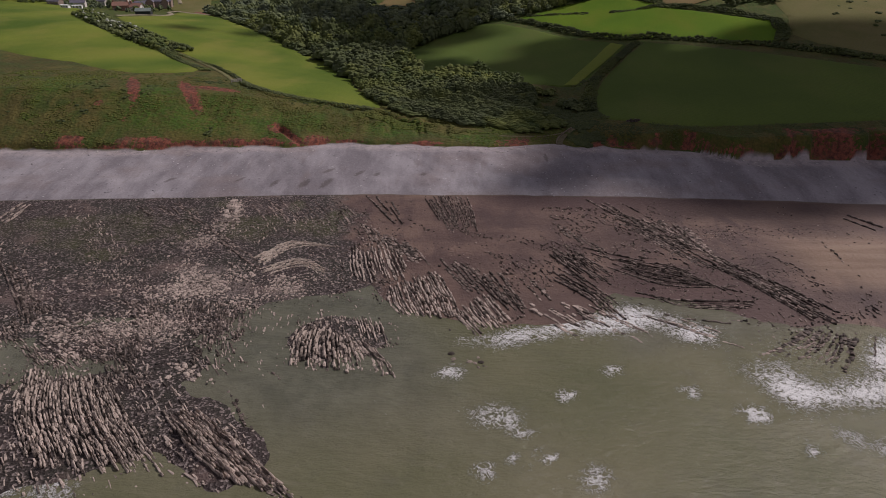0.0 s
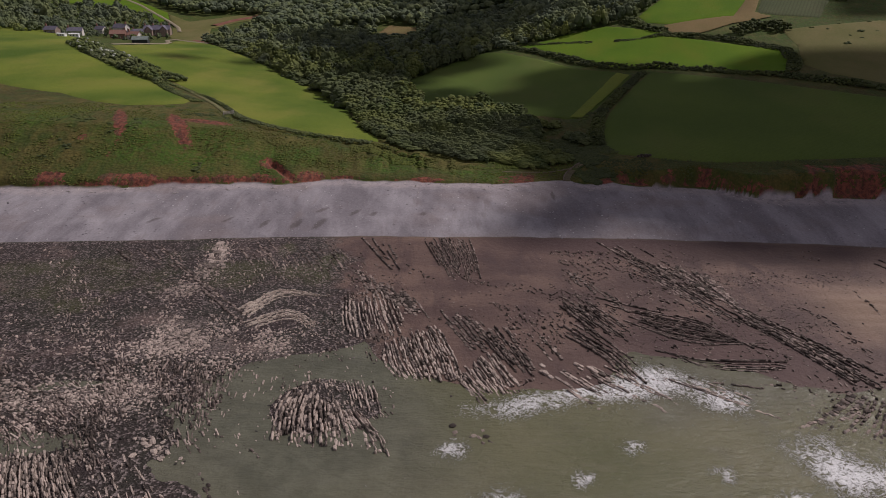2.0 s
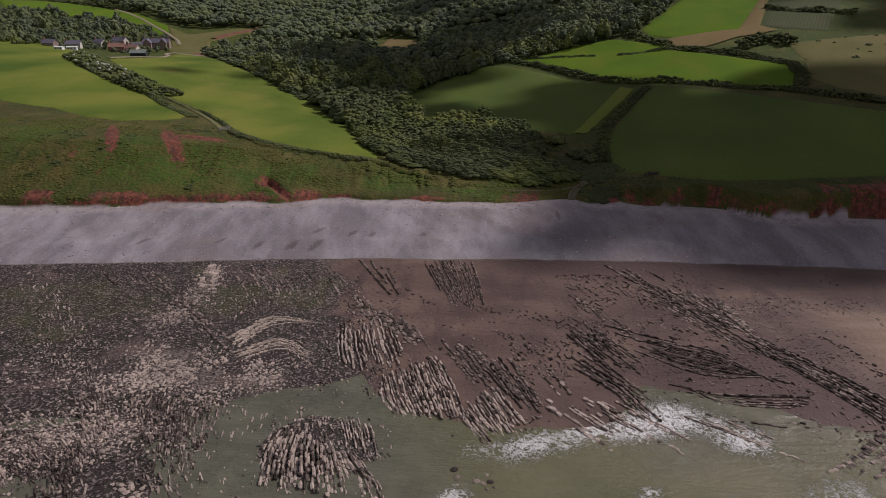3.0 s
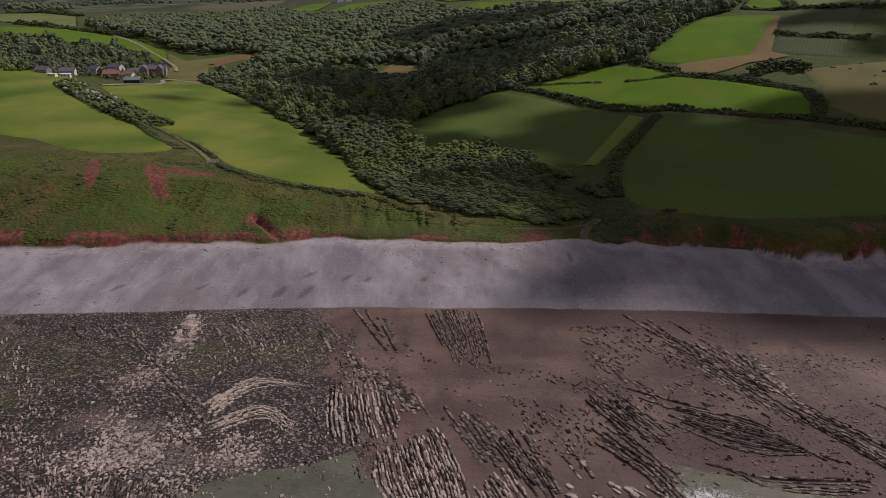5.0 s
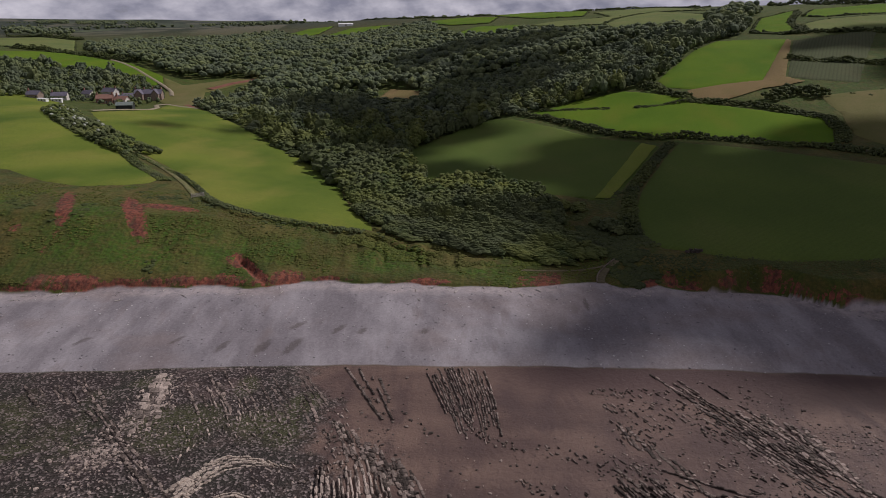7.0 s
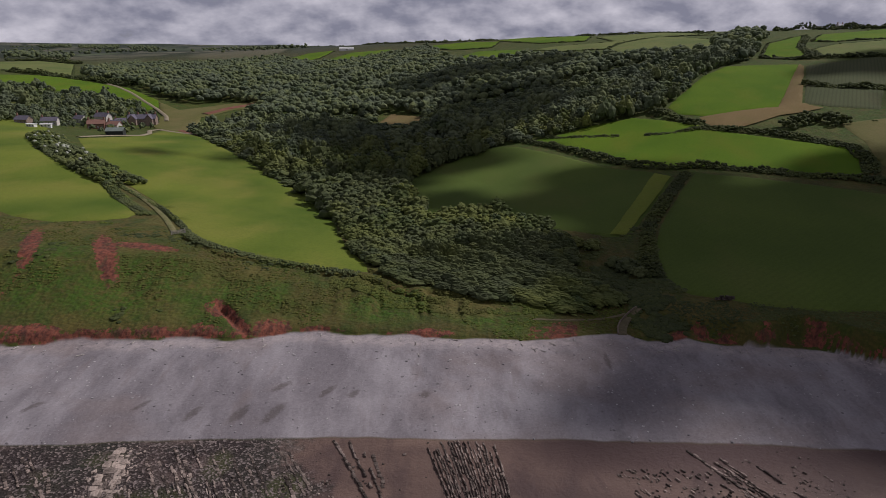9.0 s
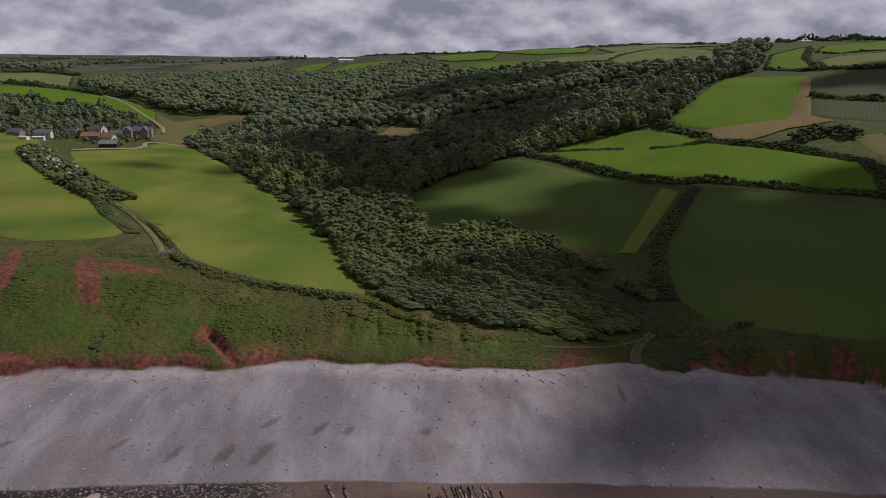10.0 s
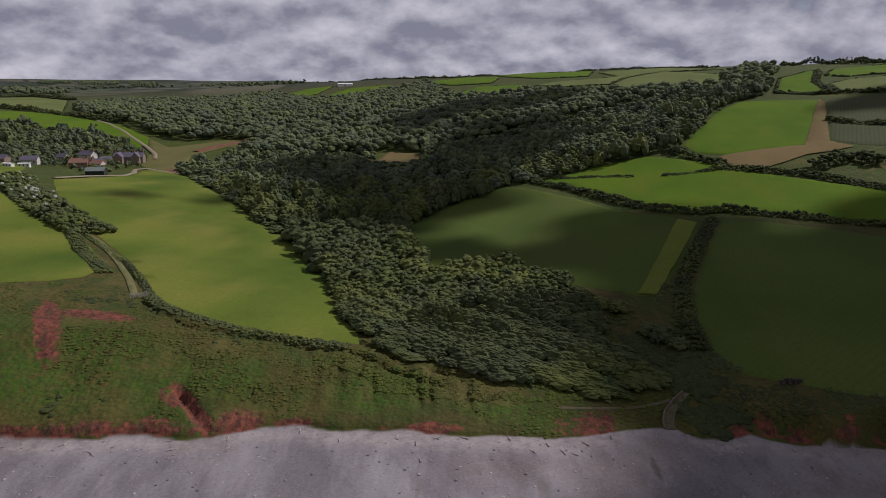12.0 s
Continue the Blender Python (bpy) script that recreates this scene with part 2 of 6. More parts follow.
def leaf_material(name, dark, light, dull):
    k = Nodes(name)
    r = k.calc("FRACT", k.calc("ADD", k.each(), k.attr("tone")))
    c = k.mix(r, dark, light)
    c = k.mix(k.band(r, 0.86, 0.92, 0, 0.6), c, (light[0] * 1.1, light[1] * 1.1, light[2] * 0.8))
    c = k.mix(k.band(r, 0.22, 0.12, 0, 0.75), c, (dark[0] * 0.6, dark[1] * 0.62, dark[2] * 0.8))
    c = k.mix(k.band(k.noise(0.13, 2, 0.5), 0.40, 0.62, 0, 0.5), c, k.mix(k.band(k.noise(0.09, 2, 0.5), 0.4, 0.6), dark, light))
    c = k.mix(k.band(k.noise(0.06, 3, 0.6), 0.56, 0.62, 0, 0.7), c, tuple(v * 0.75 for v in dull))
    c = k.mix(k.band(k.noise(0.022, 3), 0.44, 0.58, 0, 0.65), c, dull)
    c = k.mix(k.band(k.noise(0.035, 2, 0.5, (1, 1, 1, 1.1)), 0.55, 0.64, 0, 0.6), c, tuple(v * 1.15 for v in light))
    c = k.mix(k.calc("MULTIPLY", k.island(), 0.25), c, tuple(v * 0.6 for v in dark))
    c = k.mix(k.band(k.noise(1.6, 4, 0.75), 0.48, 0.7, 0, 0.38), c, tuple(v * 0.40 for v in dark))
    return k.done(c, 0.85, k.noise(2.4, 4, 0.75), 0.3, 0.8, specular=0.2)


GROUND = ground_material()
GRASS = {
    "gold": pasture_material("pasture_gold", (0.076, 0.126, 0.014), (0.176, 0.212, 0.030), (0.235, 0.224, 0.048), 0.02),
    "dark": pasture_material("pasture_dark", (0.075, 0.115, 0.020), (0.105, 0.150, 0.026), (0.12, 0.14, 0.035), 0.02, 0.09, 0.9),
    "lush": pasture_material("pasture_lush", (0.082, 0.158, 0.006), (0.120, 0.198, 0.008), (0.145, 0.175, 0.014)),
    "pale": pasture_material("pasture_pale", (0.125, 0.165, 0.048), (0.17, 0.195, 0.06), (0.18, 0.17, 0.07)),
    "tan": pasture_material("stubble", (0.185, 0.135, 0.058), (0.24, 0.172, 0.076), (0.17, 0.15, 0.05)),
    "olive": pasture_material("heath", (0.13, 0.13, 0.04), (0.17, 0.155, 0.06), (0.20, 0.16, 0.07)),
    "grey": pasture_material("crop_grey", (0.082, 0.098, 0.044), (0.100, 0.112, 0.052), (0.115, 0.108, 0.055), 0.03, 0.35, 0.5),
    "yellow": pasture_material("strip_yellow", (0.145, 0.19, 0.026), (0.20, 0.23, 0.035), (0.20, 0.2, 0.045)),
}
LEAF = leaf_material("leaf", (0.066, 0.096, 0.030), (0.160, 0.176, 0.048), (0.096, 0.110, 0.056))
# leaf for far woods: paler and bluer, distance haze put into the colour
HAZED_LEAF = leaf_material("hazed_leaf", (0.086, 0.116, 0.056), (0.166, 0.188, 0.080), (0.108, 0.130, 0.088))
HEDGE_LEAF = leaf_material("hedge_leaf", (0.048, 0.066, 0.019), (0.095, 0.110, 0.032), (0.060, 0.074, 0.031))
SCRUB = leaf_material("scrub", (0.060, 0.098, 0.014), (0.112, 0.124, 0.022), (0.112, 0.100, 0.028))


def bark_material():
    k = Nodes("bark")
    c = k.mix(k.noise(3.0, 4, 0.6, (3, 3, 0.5)), (0.06, 0.045, 0.032), (0.15, 0.12, 0.09))
    return k.done(c, 0.95, k.noise(6.0, 3, 0.6, (3, 3, 0.4)), 0.05)


def water_material():
    k = Nodes("sea_water")
    murk = k.mix(k.band(k.noise(0.025, 4, 0.55), 0.35, 0.65), (0.118, 0.119, 0.060), (0.172, 0.160, 0.092))
    murk = k.mix(k.band(k.noise(0.11, 4, 0.6), 0.55, 0.75, 0, 0.5), murk, (0.105, 0.102, 0.070))
    swell = k.noise(0.35, 7, 0.66, (1.0, 1.9, 1))
    surf = k.attr("surf")
    lace = k.noise(0.9, 9, 0.76, (1.0, 1.25, 1), None, 1.4)
    web = k.calc("ABSOLUTE", k.calc("SUBTRACT", k.noise(0.75, 7, 0.65, None, None, 0.9), 0.5))
    lace = k.calc("ADD", k.calc("MULTIPLY", lace, 0.75), k.band(web, 0.0, 0.10, 0.28, 0.0))
    need = k.band(surf, 0.0, 1.0, 0.86, 0.30)
    foam = k.band(k.calc("SUBTRACT", lace, need), 0.0, 0.20, 0, 0.95)
    crest = k.noise(0.22, 5, 0.6, (0.8, 2.6, 1, 0.2), None, 0.5)
    murk = k.mix(k.band(crest, 0.54, 0.74, 0, 0.28), murk, (0.24, 0.215, 0.15))
    caps = k.calc("MULTIPLY", k.band(k.noise(0.9, 6, 0.7, (0.7, 1.6, 1, 0.2)), 0.66, 0.72), k.band(k.noise(0.05, 3), 0.5, 0.6))
    foam = k.calc("MAXIMUM", foam, k.calc("MULTIPLY", caps, k.band(surf, 0.16, 0.24, 0.0, 0.8)))
    murk = k.mix(k.calc("MULTIPLY", k.attr("clear"), 0.7), murk, k.mix(k.band(k.noise(0.16, 4, 0.6), 0.4, 0.62), (0.085, 0.086, 0.068), (0.138, 0.138, 0.106)))
    c = k.mix(foam, murk, (0.78, 0.77, 0.76))
    return k.done(c, k.band(foam, 0, 1, 0.22, 0.85), k.calc("ADD", swell, k.calc("MULTIPLY", foam, 0.35)), 0.5, 0.9, specular=0.4)


def plain_material(name, a, b, scale, roughness=0.85, depth=0.03):
    k = Nodes(name)
    c = k.mix(k.band(k.noise(scale, 4, 0.6), 0.35, 0.68), a, b)
    return k.done(c, roughness, k.noise(scale * 3, 4, 0.65), depth)


TRACK = plain_material("track", (0.22, 0.18, 0.115), (0.36, 0.31, 0.22), 0.8)
GRASSY = plain_material("grassy_track", (0.10, 0.115, 0.032), (0.21, 0.185, 0.085), 0.7)
TROD = plain_material("trodden_earth", (0.10, 0.085, 0.045), (0.17, 0.14, 0.085), 0.8)
EARTH = plain_material("red_earth", (0.16, 0.06, 0.04), (0.24, 0.11, 0.07), 0.3)
CONCRETE = plain_material("concrete", (0.13, 0.10, 0.075), (0.24, 0.195, 0.15), 0.9)
SLATE = plain_material("slate", (0.105, 0.095, 0.125), (0.19, 0.175, 0.215), 1.2, 0.6)
RENDER = plain_material("wall_render", (0.50, 0.46, 0.41), (0.68, 0.65, 0.60), 0.7)
STONE_WALL = plain_material("wall_stone", (0.20, 0.15, 0.12), (0.34, 0.26, 0.22), 1.5)
BRICK = plain_material("wall_brick", (0.22, 0.115, 0.085), (0.33, 0.19, 0.15), 1.5)
DARK_TIMBER = plain_material("dark_timber", (0.028, 0.032, 0.030), (0.055, 0.060, 0.055), 1.0)
GREEN_ROOF = plain_material("sheet_roof", (0.14, 0.17, 0.15), (0.22, 0.25, 0.23), 0.6, 0.5)
WHITE_SHED = plain_material("white_sheet", (0.78, 0.78, 0.78), (0.86, 0.86, 0.85), 0.5, 0.5)
TIMBER = plain_material("weathered_timber", (0.30, 0.27, 0.23), (0.48, 0.44, 0.39), 1.5)
DRIFT = plain_material("driftwood", (0.34, 0.30, 0.27), (0.58, 0.54, 0.50), 2.0)
BLOSSOM = plain_material("blossom", (0.24, 0.26, 0.19), (0.48, 0.49, 0.42), 1.2)
DARK_GLASS = plain_material("window_glass", (0.02, 0.022, 0.026), (0.04, 0.042, 0.048), 1.0, 0.12, 0.001)
BARK = bark_material()
WATER = water_material()

# ------------------------------------------------------------------ the lie of the land
# Spot heights in metres above the water (x along the coast, y inland).
WEST = [(-400, 60, 25), (-300, 60, 24), (-200, 60, 22.5), (-101, 36, 20.5), (-103, 63, 20), (-84, 48, 18.7), (-60, 31, 15.7),
        (-26, 35, 12), (-53, 120, 9), (-200, 178, 25), (-140, 120, 19.5), (-222, 289, 18), (-280, 448, 16), (-249, 407, 10),
        (-400, 300, 30), (-400, 580, 33), (-600, 500, 42), (-1200, 200, 35), (-1200, 900, 50), (-700, 1200, 55)]
COMBE = [(47, 5, 7), (25, 40, 7.5), (5, 100, 7.5), (-20, 190, 8.5), (-60, 240, 10), (-110, 320, 11), (-180, 420, 12), (0, 20, 10), (-60, 380, 13),
         (0, 420, 22), (0, 600, 46), (-200, 700, 38), (-400, 800, 38), (-100, 900, 56)]
EAST = [(52, 70, 12.5), (60, 44, 11.2), (69, 14, 13.2), (53, 11, 11.0), (52, 20, 10.5), (95, 144, 19), (109, 157, 20), (28, 237, 17), (51, 235, 20), (168, 122, 25.5),
        (128, 257, 38), (180, 217, 40), (234, 323, 61), (209, 361, 60), (150, 14, 17), (220, 20, 20), (300, 60, 30), (400, 150, 45),
        (350, 320, 70), (500, 320, 79), (120, 480, 55), (200, 900, 89), (400, 700, 94), (600, 900, 101), (1000, 900, 112), (1000, 300, 90)]
FAR = [(0, 1400, 84), (-110, 1250, 82), (60, 1150, 86), (-1000, 2000, 60), (0, 2500, 75), (1200, 2000, 110), (-2000, 4000, 84), (0, 4500, 86), (2000, 4500, 95),
       (-2500, 1500, 60), (2500, 1500, 110), (2500, 0, 80), (-2500, 0, 40)]


def spline_fit(spots, smooth):
    """A thin-plate spline through the spot heights."""
    p = np.array(spots, float)
    q, z, n = p[:, :2] / 100, p[:, 2], len(spots)
    r2 = ((q[:, None] - q[None]) ** 2).sum(-1)
    k = 0.5 * r2 * np.log(r2 + 1e-9) + smooth * np.eye(n)
    flat = np.c_[np.ones(n), q]
    a = np.block([[k, flat], [flat.T, np.zeros((3, 3))]])
    return q, np.linalg.solve(a, np.r_[z, 0, 0, 0])


SPOT, WEIGHT = spline_fit(WEST + COMBE + EAST + FAR, 0.02)


def inland(x, y):
    x, y = np.broadcast_arrays(np.asarray(x, float), np.asarray(y, float))
    out = np.full(x.shape, WEIGHT[-3]) + WEIGHT[-2] * x / 100 + WEIGHT[-1] * y / 100
    for (sx, sy), w in zip(SPOT, WEIGHT):
        r2 = (x / 100 - sx) ** 2 + (y / 100 - sy) ** 2
        out = out + w * 0.5 * r2 * np.log(r2 + 1e-9)
    return out


def step(a, b, v):
    u = np.clip((v - a) / (b - a), 0, 1)
    return u * u * (3 - 2 * u)


def hash2(ix, iy, seed):
    v = np.sin(ix * 127.1 + iy * 311.7 + seed * 74.7) * 43758.5453
    return v - np.floor(v)


def rough(x, y, size, seed=0, octaves=3):
    """Smooth value noise in -1..1 whose largest waves are size metres across."""
    x, y = np.broadcast_arrays(np.asarray(x, float), np.asarray(y, float))
    total, amp, norm = np.zeros(x.shape), 1.0, 0.0
    for o in range(octaves):
        u, v = x / size + 17.3 * o, y / size + 9.1 * o
        iu, iv = np.floor(u), np.floor(v)
        fu, fv = u - iu, v - iv
        fu, fv = fu * fu * (3 - 2 * fu), fv * fv * (3 - 2 * fv)
        a, b = hash2(iu, iv, seed + o), hash2(iu + 1, iv, seed + o)
        c, d = hash2(iu, iv + 1, seed + o), hash2(iu + 1, iv + 1, seed + o)
        total = total + amp * (2 * ((a * (1 - fu) + b * fu) * (1 - fv) + (c * (1 - fu) + d * fu) * fv) - 1)
        norm, amp, size = norm + amp, amp * 0.5, size * 0.5
    return total / norm


# The foot of the cliff, the foot of the pebble bank and the edge of the water, as y over x.
FOOT_X = [-400, -150, -112, -89, -63, -49, -42, -32, -20, -8, 5, 19, 32, 42, 46, 50, 56, 64, 78, 88, 97, 124, 145, 400]
FOOT_Y = [-10, -7.5, -6.5, -3.5, -1, -1.6, 1.6, 2.6, 2.4, 1, 1.1, 0, 3.2, 4.4, -0.5, -1.5, 1, -3, -4, -5, -12, -14, -13, -14]
TOE_X, TOE_Y = [-400, -150, -100, -81, -66, -52, -37, -21, 10, 40, 60, 76, 100, 150, 400], [-48, -44, -41.2, -39.9, -38.7, -37, -36.2, -35.4, -35.4, -36.4, -37, -37.8, -39.5, -43, -50]
EDGE_X = [-400, -160, -110, -85, -60, -40, -24, -16, -8, 2, 12, 26, 34, 40, 50, 60, 66, 76, 90, 110, 140, 400]
EDGE_Y = [-112, -118, -122, -108, -104, -98, -92, -88, -98, -104, -107, -103, -97, -91.5, -94, -98, -103, -107, -107, -108, -114, -125]


def foot(x):
    return np.interp(x, FOOT_X, FOOT_Y) + 1.2 * rough(x, 0 * x, 9, 5, 2)


def toe(x):
    return np.interp(x, TOE_X, TOE_Y) + 0.8 * rough(x, 0 * x, 24, 6, 2) + 0.35 * rough(x, 0 * x + 3, 4, 7, 2)


def water_edge(x):
    return np.interp(x, EDGE_X, EDGE_Y)


def shore(x, y):
    """Sea bed, foreshore and pebble bank."""
    t, f, e = toe(x), foot(x), water_edge(x)
    bank = 2.6 + 4.2 * np.clip((y - t) / (f - t), 0, 2) ** 0.8 + 0.5 * np.exp(-((y - t - 9) / 3.0) ** 2)
    bank = bank + 0.42 * rough(x + 0.7 * y, 0.22 * y, 7, 21, 2) * step(t, t + 8, y) * step(f, f - 8, y)
    bed = np.maximum((y - e) * 0.035, -6)
    ledge = -0.22 + 0.62 * rough(x, y, 11, 12, 3) + 0.75 * np.exp(-((x + 68) / 19) ** 2 - ((y + 107) / 11) ** 2)  # the broken rock platform, half awash
    near = step(-10, -34, x) * step(-190, -150, y)
    bed = bed * (1 - near) + np.maximum(bed, ledge) * near
    reef = 1.25 * np.clip(1.25 - np.hypot((x + 19.5) / 9.6, (y + 112) / 9.2), 0, 0.5)  # the striped reef in the shallows
    reef = reef + 0.9 * np.clip(1.25 - np.hypot((x + 58 - 0.6 * (y + 134)) / 20, (y + 134) / 15), 0, 0.5)
    reef = reef + 0.8 * np.clip(1.2 - np.hypot((x + 33 + 0.9 * (y + 143)) / 11, (y + 143) / 12), 0, 0.45)
    bed = bed + np.where(reef > 0, reef * 1.2 + 0.15 * rough(x, y, 3, 14), 0)
    flat = np.where(y < e, bed, 2.5 * np.clip((y - e) / (t - e), 0, 1))
    return np.where(y > t, bank, flat)


def off_line(x, y, line):
    """How far a place lies from a line of plan points."""
    best = np.full(np.shape(x), 1e9)
    for (ax, ay), (bx, by) in zip(line, line[1:]):
        dx, dy = bx - ax, by - ay
        w = np.clip(((x - ax) * dx + (y - ay) * dy) / (dx * dx + dy * dy), 0, 1)
        best = np.minimum(best, np.hypot(x - ax - w * dx, y - ay - w * dy))
    return best


# little scarps where the turf has slipped along the cliff top
SCARPS = [[(-83, 46.5), (-75, 39.5), (-66.5, 34.5), (-59, 33.5), (-52, 31.8), (-45, 31.9), (-38.5, 31.1), (-31, 30.8), (-23.5, 29.1), (-18, 25.2), (-13, 21.6), (-8.4, 18.2), (-3, 18.6)],
          [(-7, 24.5), (-2.2, 22.6), (3, 21.8), (7.9, 19.0), (12, 17.6)], [(-27, 37), (-21, 33), (-15, 29)]]


def land(x, y):
    x, y = np.broadcast_arrays(np.asarray(x, float), np.asarray(y, float))
    f = foot(x)
    low = shore(x, y)
    wide = np.interp(x, [-400, -60, -20, 10, 42, 46, 58, 75, 400], [30, 30, 26, 16, 6, 11, 10, 11, 14])
    gully = np.interp(x, [-400, -70, 40, 60, 400], [1.6, 1.6, 0.6, 4.5, 4.5])
    u = (y - f + gully * rough(x, 0.3 * y, 12, 8, 3) * step(0, 8, y - f)) / wide
    # a steep foot of bare soil, then the slope
    rise = np.where(u < 0.06, u * 3.2, 0.192 + (u - 0.06) * 0.86)
    rise = np.clip(rise, 0, 1)
    # the east cliff stands sheer, in buttresses with hollows between
    east = step(54, 60, x)
    butt = np.abs(rough(x, 0 * x + 5, 9, 61, 2)) * 8.5 + 1.6 * np.abs(rough(x, 0 * x + 2, 4, 62, 2)) - 1.2
    ue = (y - f - np.maximum(butt, 0)) / 3.2
    rise = rise * (1 - east) + east * np.where(ue < 0, 0.1 * np.clip((y - f) / 4, 0, 1), 0.1 + 0.9 * (1 - (1 - np.clip(ue, 0, 1)) ** 2.4))
    rise = rise - 0.04 * np.sin(np.pi * rise)
    top = inland(x, y) + 1.2 * rough(x, y, 90, 2, 3) * step(20, 80, y) * step(2500, 300, y) * 0.6
    top = top + (20 * rough(x, y, 750, 3, 3) - 4) * step(1300, 2600, y)
    top = top + 1.5 * rough(x, y, 15, 63, 3) * step(4, 12, y - f) * step(wide + 2, wide - 8, y - f) * step(48, 38, x) * step(-300, -200, x)
    rill = rough(x, 0.12 * y, 4.5, 9, 2) * step(2, 9, y - f) * step(wide + 5, wide - 3, y - f)
    top = top - 0.9 * np.abs(rill) * np.interp(x, [-400, -60, -30, 30, 50, 60], [1.2, 1.2, 3.0, 2.4, 0.8, 0.5])
    # the cleft where the slope has slipped
    along = (y - 12) * 0.88 + (x + 60.5)
    top = top - 5.5 * np.exp(-(along / 1.5) ** 2) * step(13, 9, y) * step(-3, 0, y)
    groove = rough(x + 0.15 * y, 0.06 * y, 6.5, 15, 2)
    top = top - 1.3 * np.exp(-(groove / 0.07) ** 2) * step(3, 8, y - f) * step(26, 18, y - f) * step(-75, -30, x) * step(26, 8, x)
    for line in SCARPS:
        top = top - 1.5 * np.exp(-(off_line(x + 0.6 * rough(x, y, 5, 18), y + 0.6 * rough(x, y, 4, 19), line) / 0.75) ** 2)
    high = low + np.maximum(top - low, 0.0) * rise
    return np.where(y < f, low, high)


def put_mesh(name, verts, faces, material, parent=None, smooth=True):
    me = bpy.data.meshes.new(name)
    me.from_pydata(verts, [], faces)
    me.materials.append(material)
    if smooth:
        me.polygons.foreach_set("use_smooth", np.ones(len(me.polygons), bool))
    ob = new(name, me)
    ob.parent = parent
    return ob


def spaced(stops):
    """Grid lines from (place, spacing up to the next place) pairs."""
    out = []
    for (a, d), (b, _) in zip(stops, stops[1:]):
        out += list(np.linspace(a, b, max(1, round((b - a) / d)), endpoint=False))
    return np.array(out + [stops[-1][0]])


def grid_mesh(name, xs, ys, height, material):
    gx, gy = np.meshgrid(xs, ys)
    z = height(gx, gy)
    n, m = len(xs), len(ys)
    me = bpy.data.meshes.new(name)
    idx = np.arange(n * m).reshape(m, n)
    quads = np.stack([idx[:-1, :-1], idx[:-1, 1:], idx[1:, 1:], idx[1:, :-1]], -1).reshape(-1, 4)
    me.vertices.add(n * m)
    me.vertices.foreach_set("co", np.stack([gx, gy, z], -1).ravel())
    me.loops.add(quads.size)
    me.loops.foreach_set("vertex_index", quads.ravel())
    me.polygons.add(len(quads))
    me.polygons.foreach_set("loop_start", np.arange(0, quads.size, 4))
    me.polygons.foreach_set("use_smooth", np.ones(len(quads), bool))
    me.materials.append(material)
    me.update(calc_edges=True)
    return new(name, me), gx, gy, z


def give(ob, name, values):
    a = ob.data.attributes.new(name, "FLOAT", "POINT")
    a.data.foreach_set("value", np.asarray(values, np.float32).ravel())


GX = spaced([(-3600, 300), (-1500, 60), (-600, 15), (-260, 4), (-170, 1.3), (-105, 0.7), (100, 0.9), (150, 1.5), (215, 4), (330, 15), (700, 60), (1500, 300), (3600, 1)])
GY = spaced([(-420, 12), (-220, 4), (-160, 1.2), (-22, 0.8), (38, 1.2), (75, 3), (300, 6), (600, 15), (1400, 50), (4800, 1)])
ground, gx, gy, gz = grid_mesh("ground", GX, GY, land, GROUND)
tagged(ground, "grassy coastal land with pebble bank, sand and rock platform", "ground", kind="structure")
f, t = foot(gx), toe(gx)
give(ground, "flat", step(1.2, -1.2, gy - t))
give(ground, "pebble", step(-1.2, 1.2, gy - t) * step(1.6, -1.2, gy - f - 0.8 * rough(gx, gy, 6, 31)))


def oval(x, y, cx, cy, rx, ry, lean=0.0):
    dx, dy = x - cx - lean * (y - cy), y - cy
    return np.clip(1.6 - np.hypot(dx / rx, dy / ry) * 1.1, 0, 1)


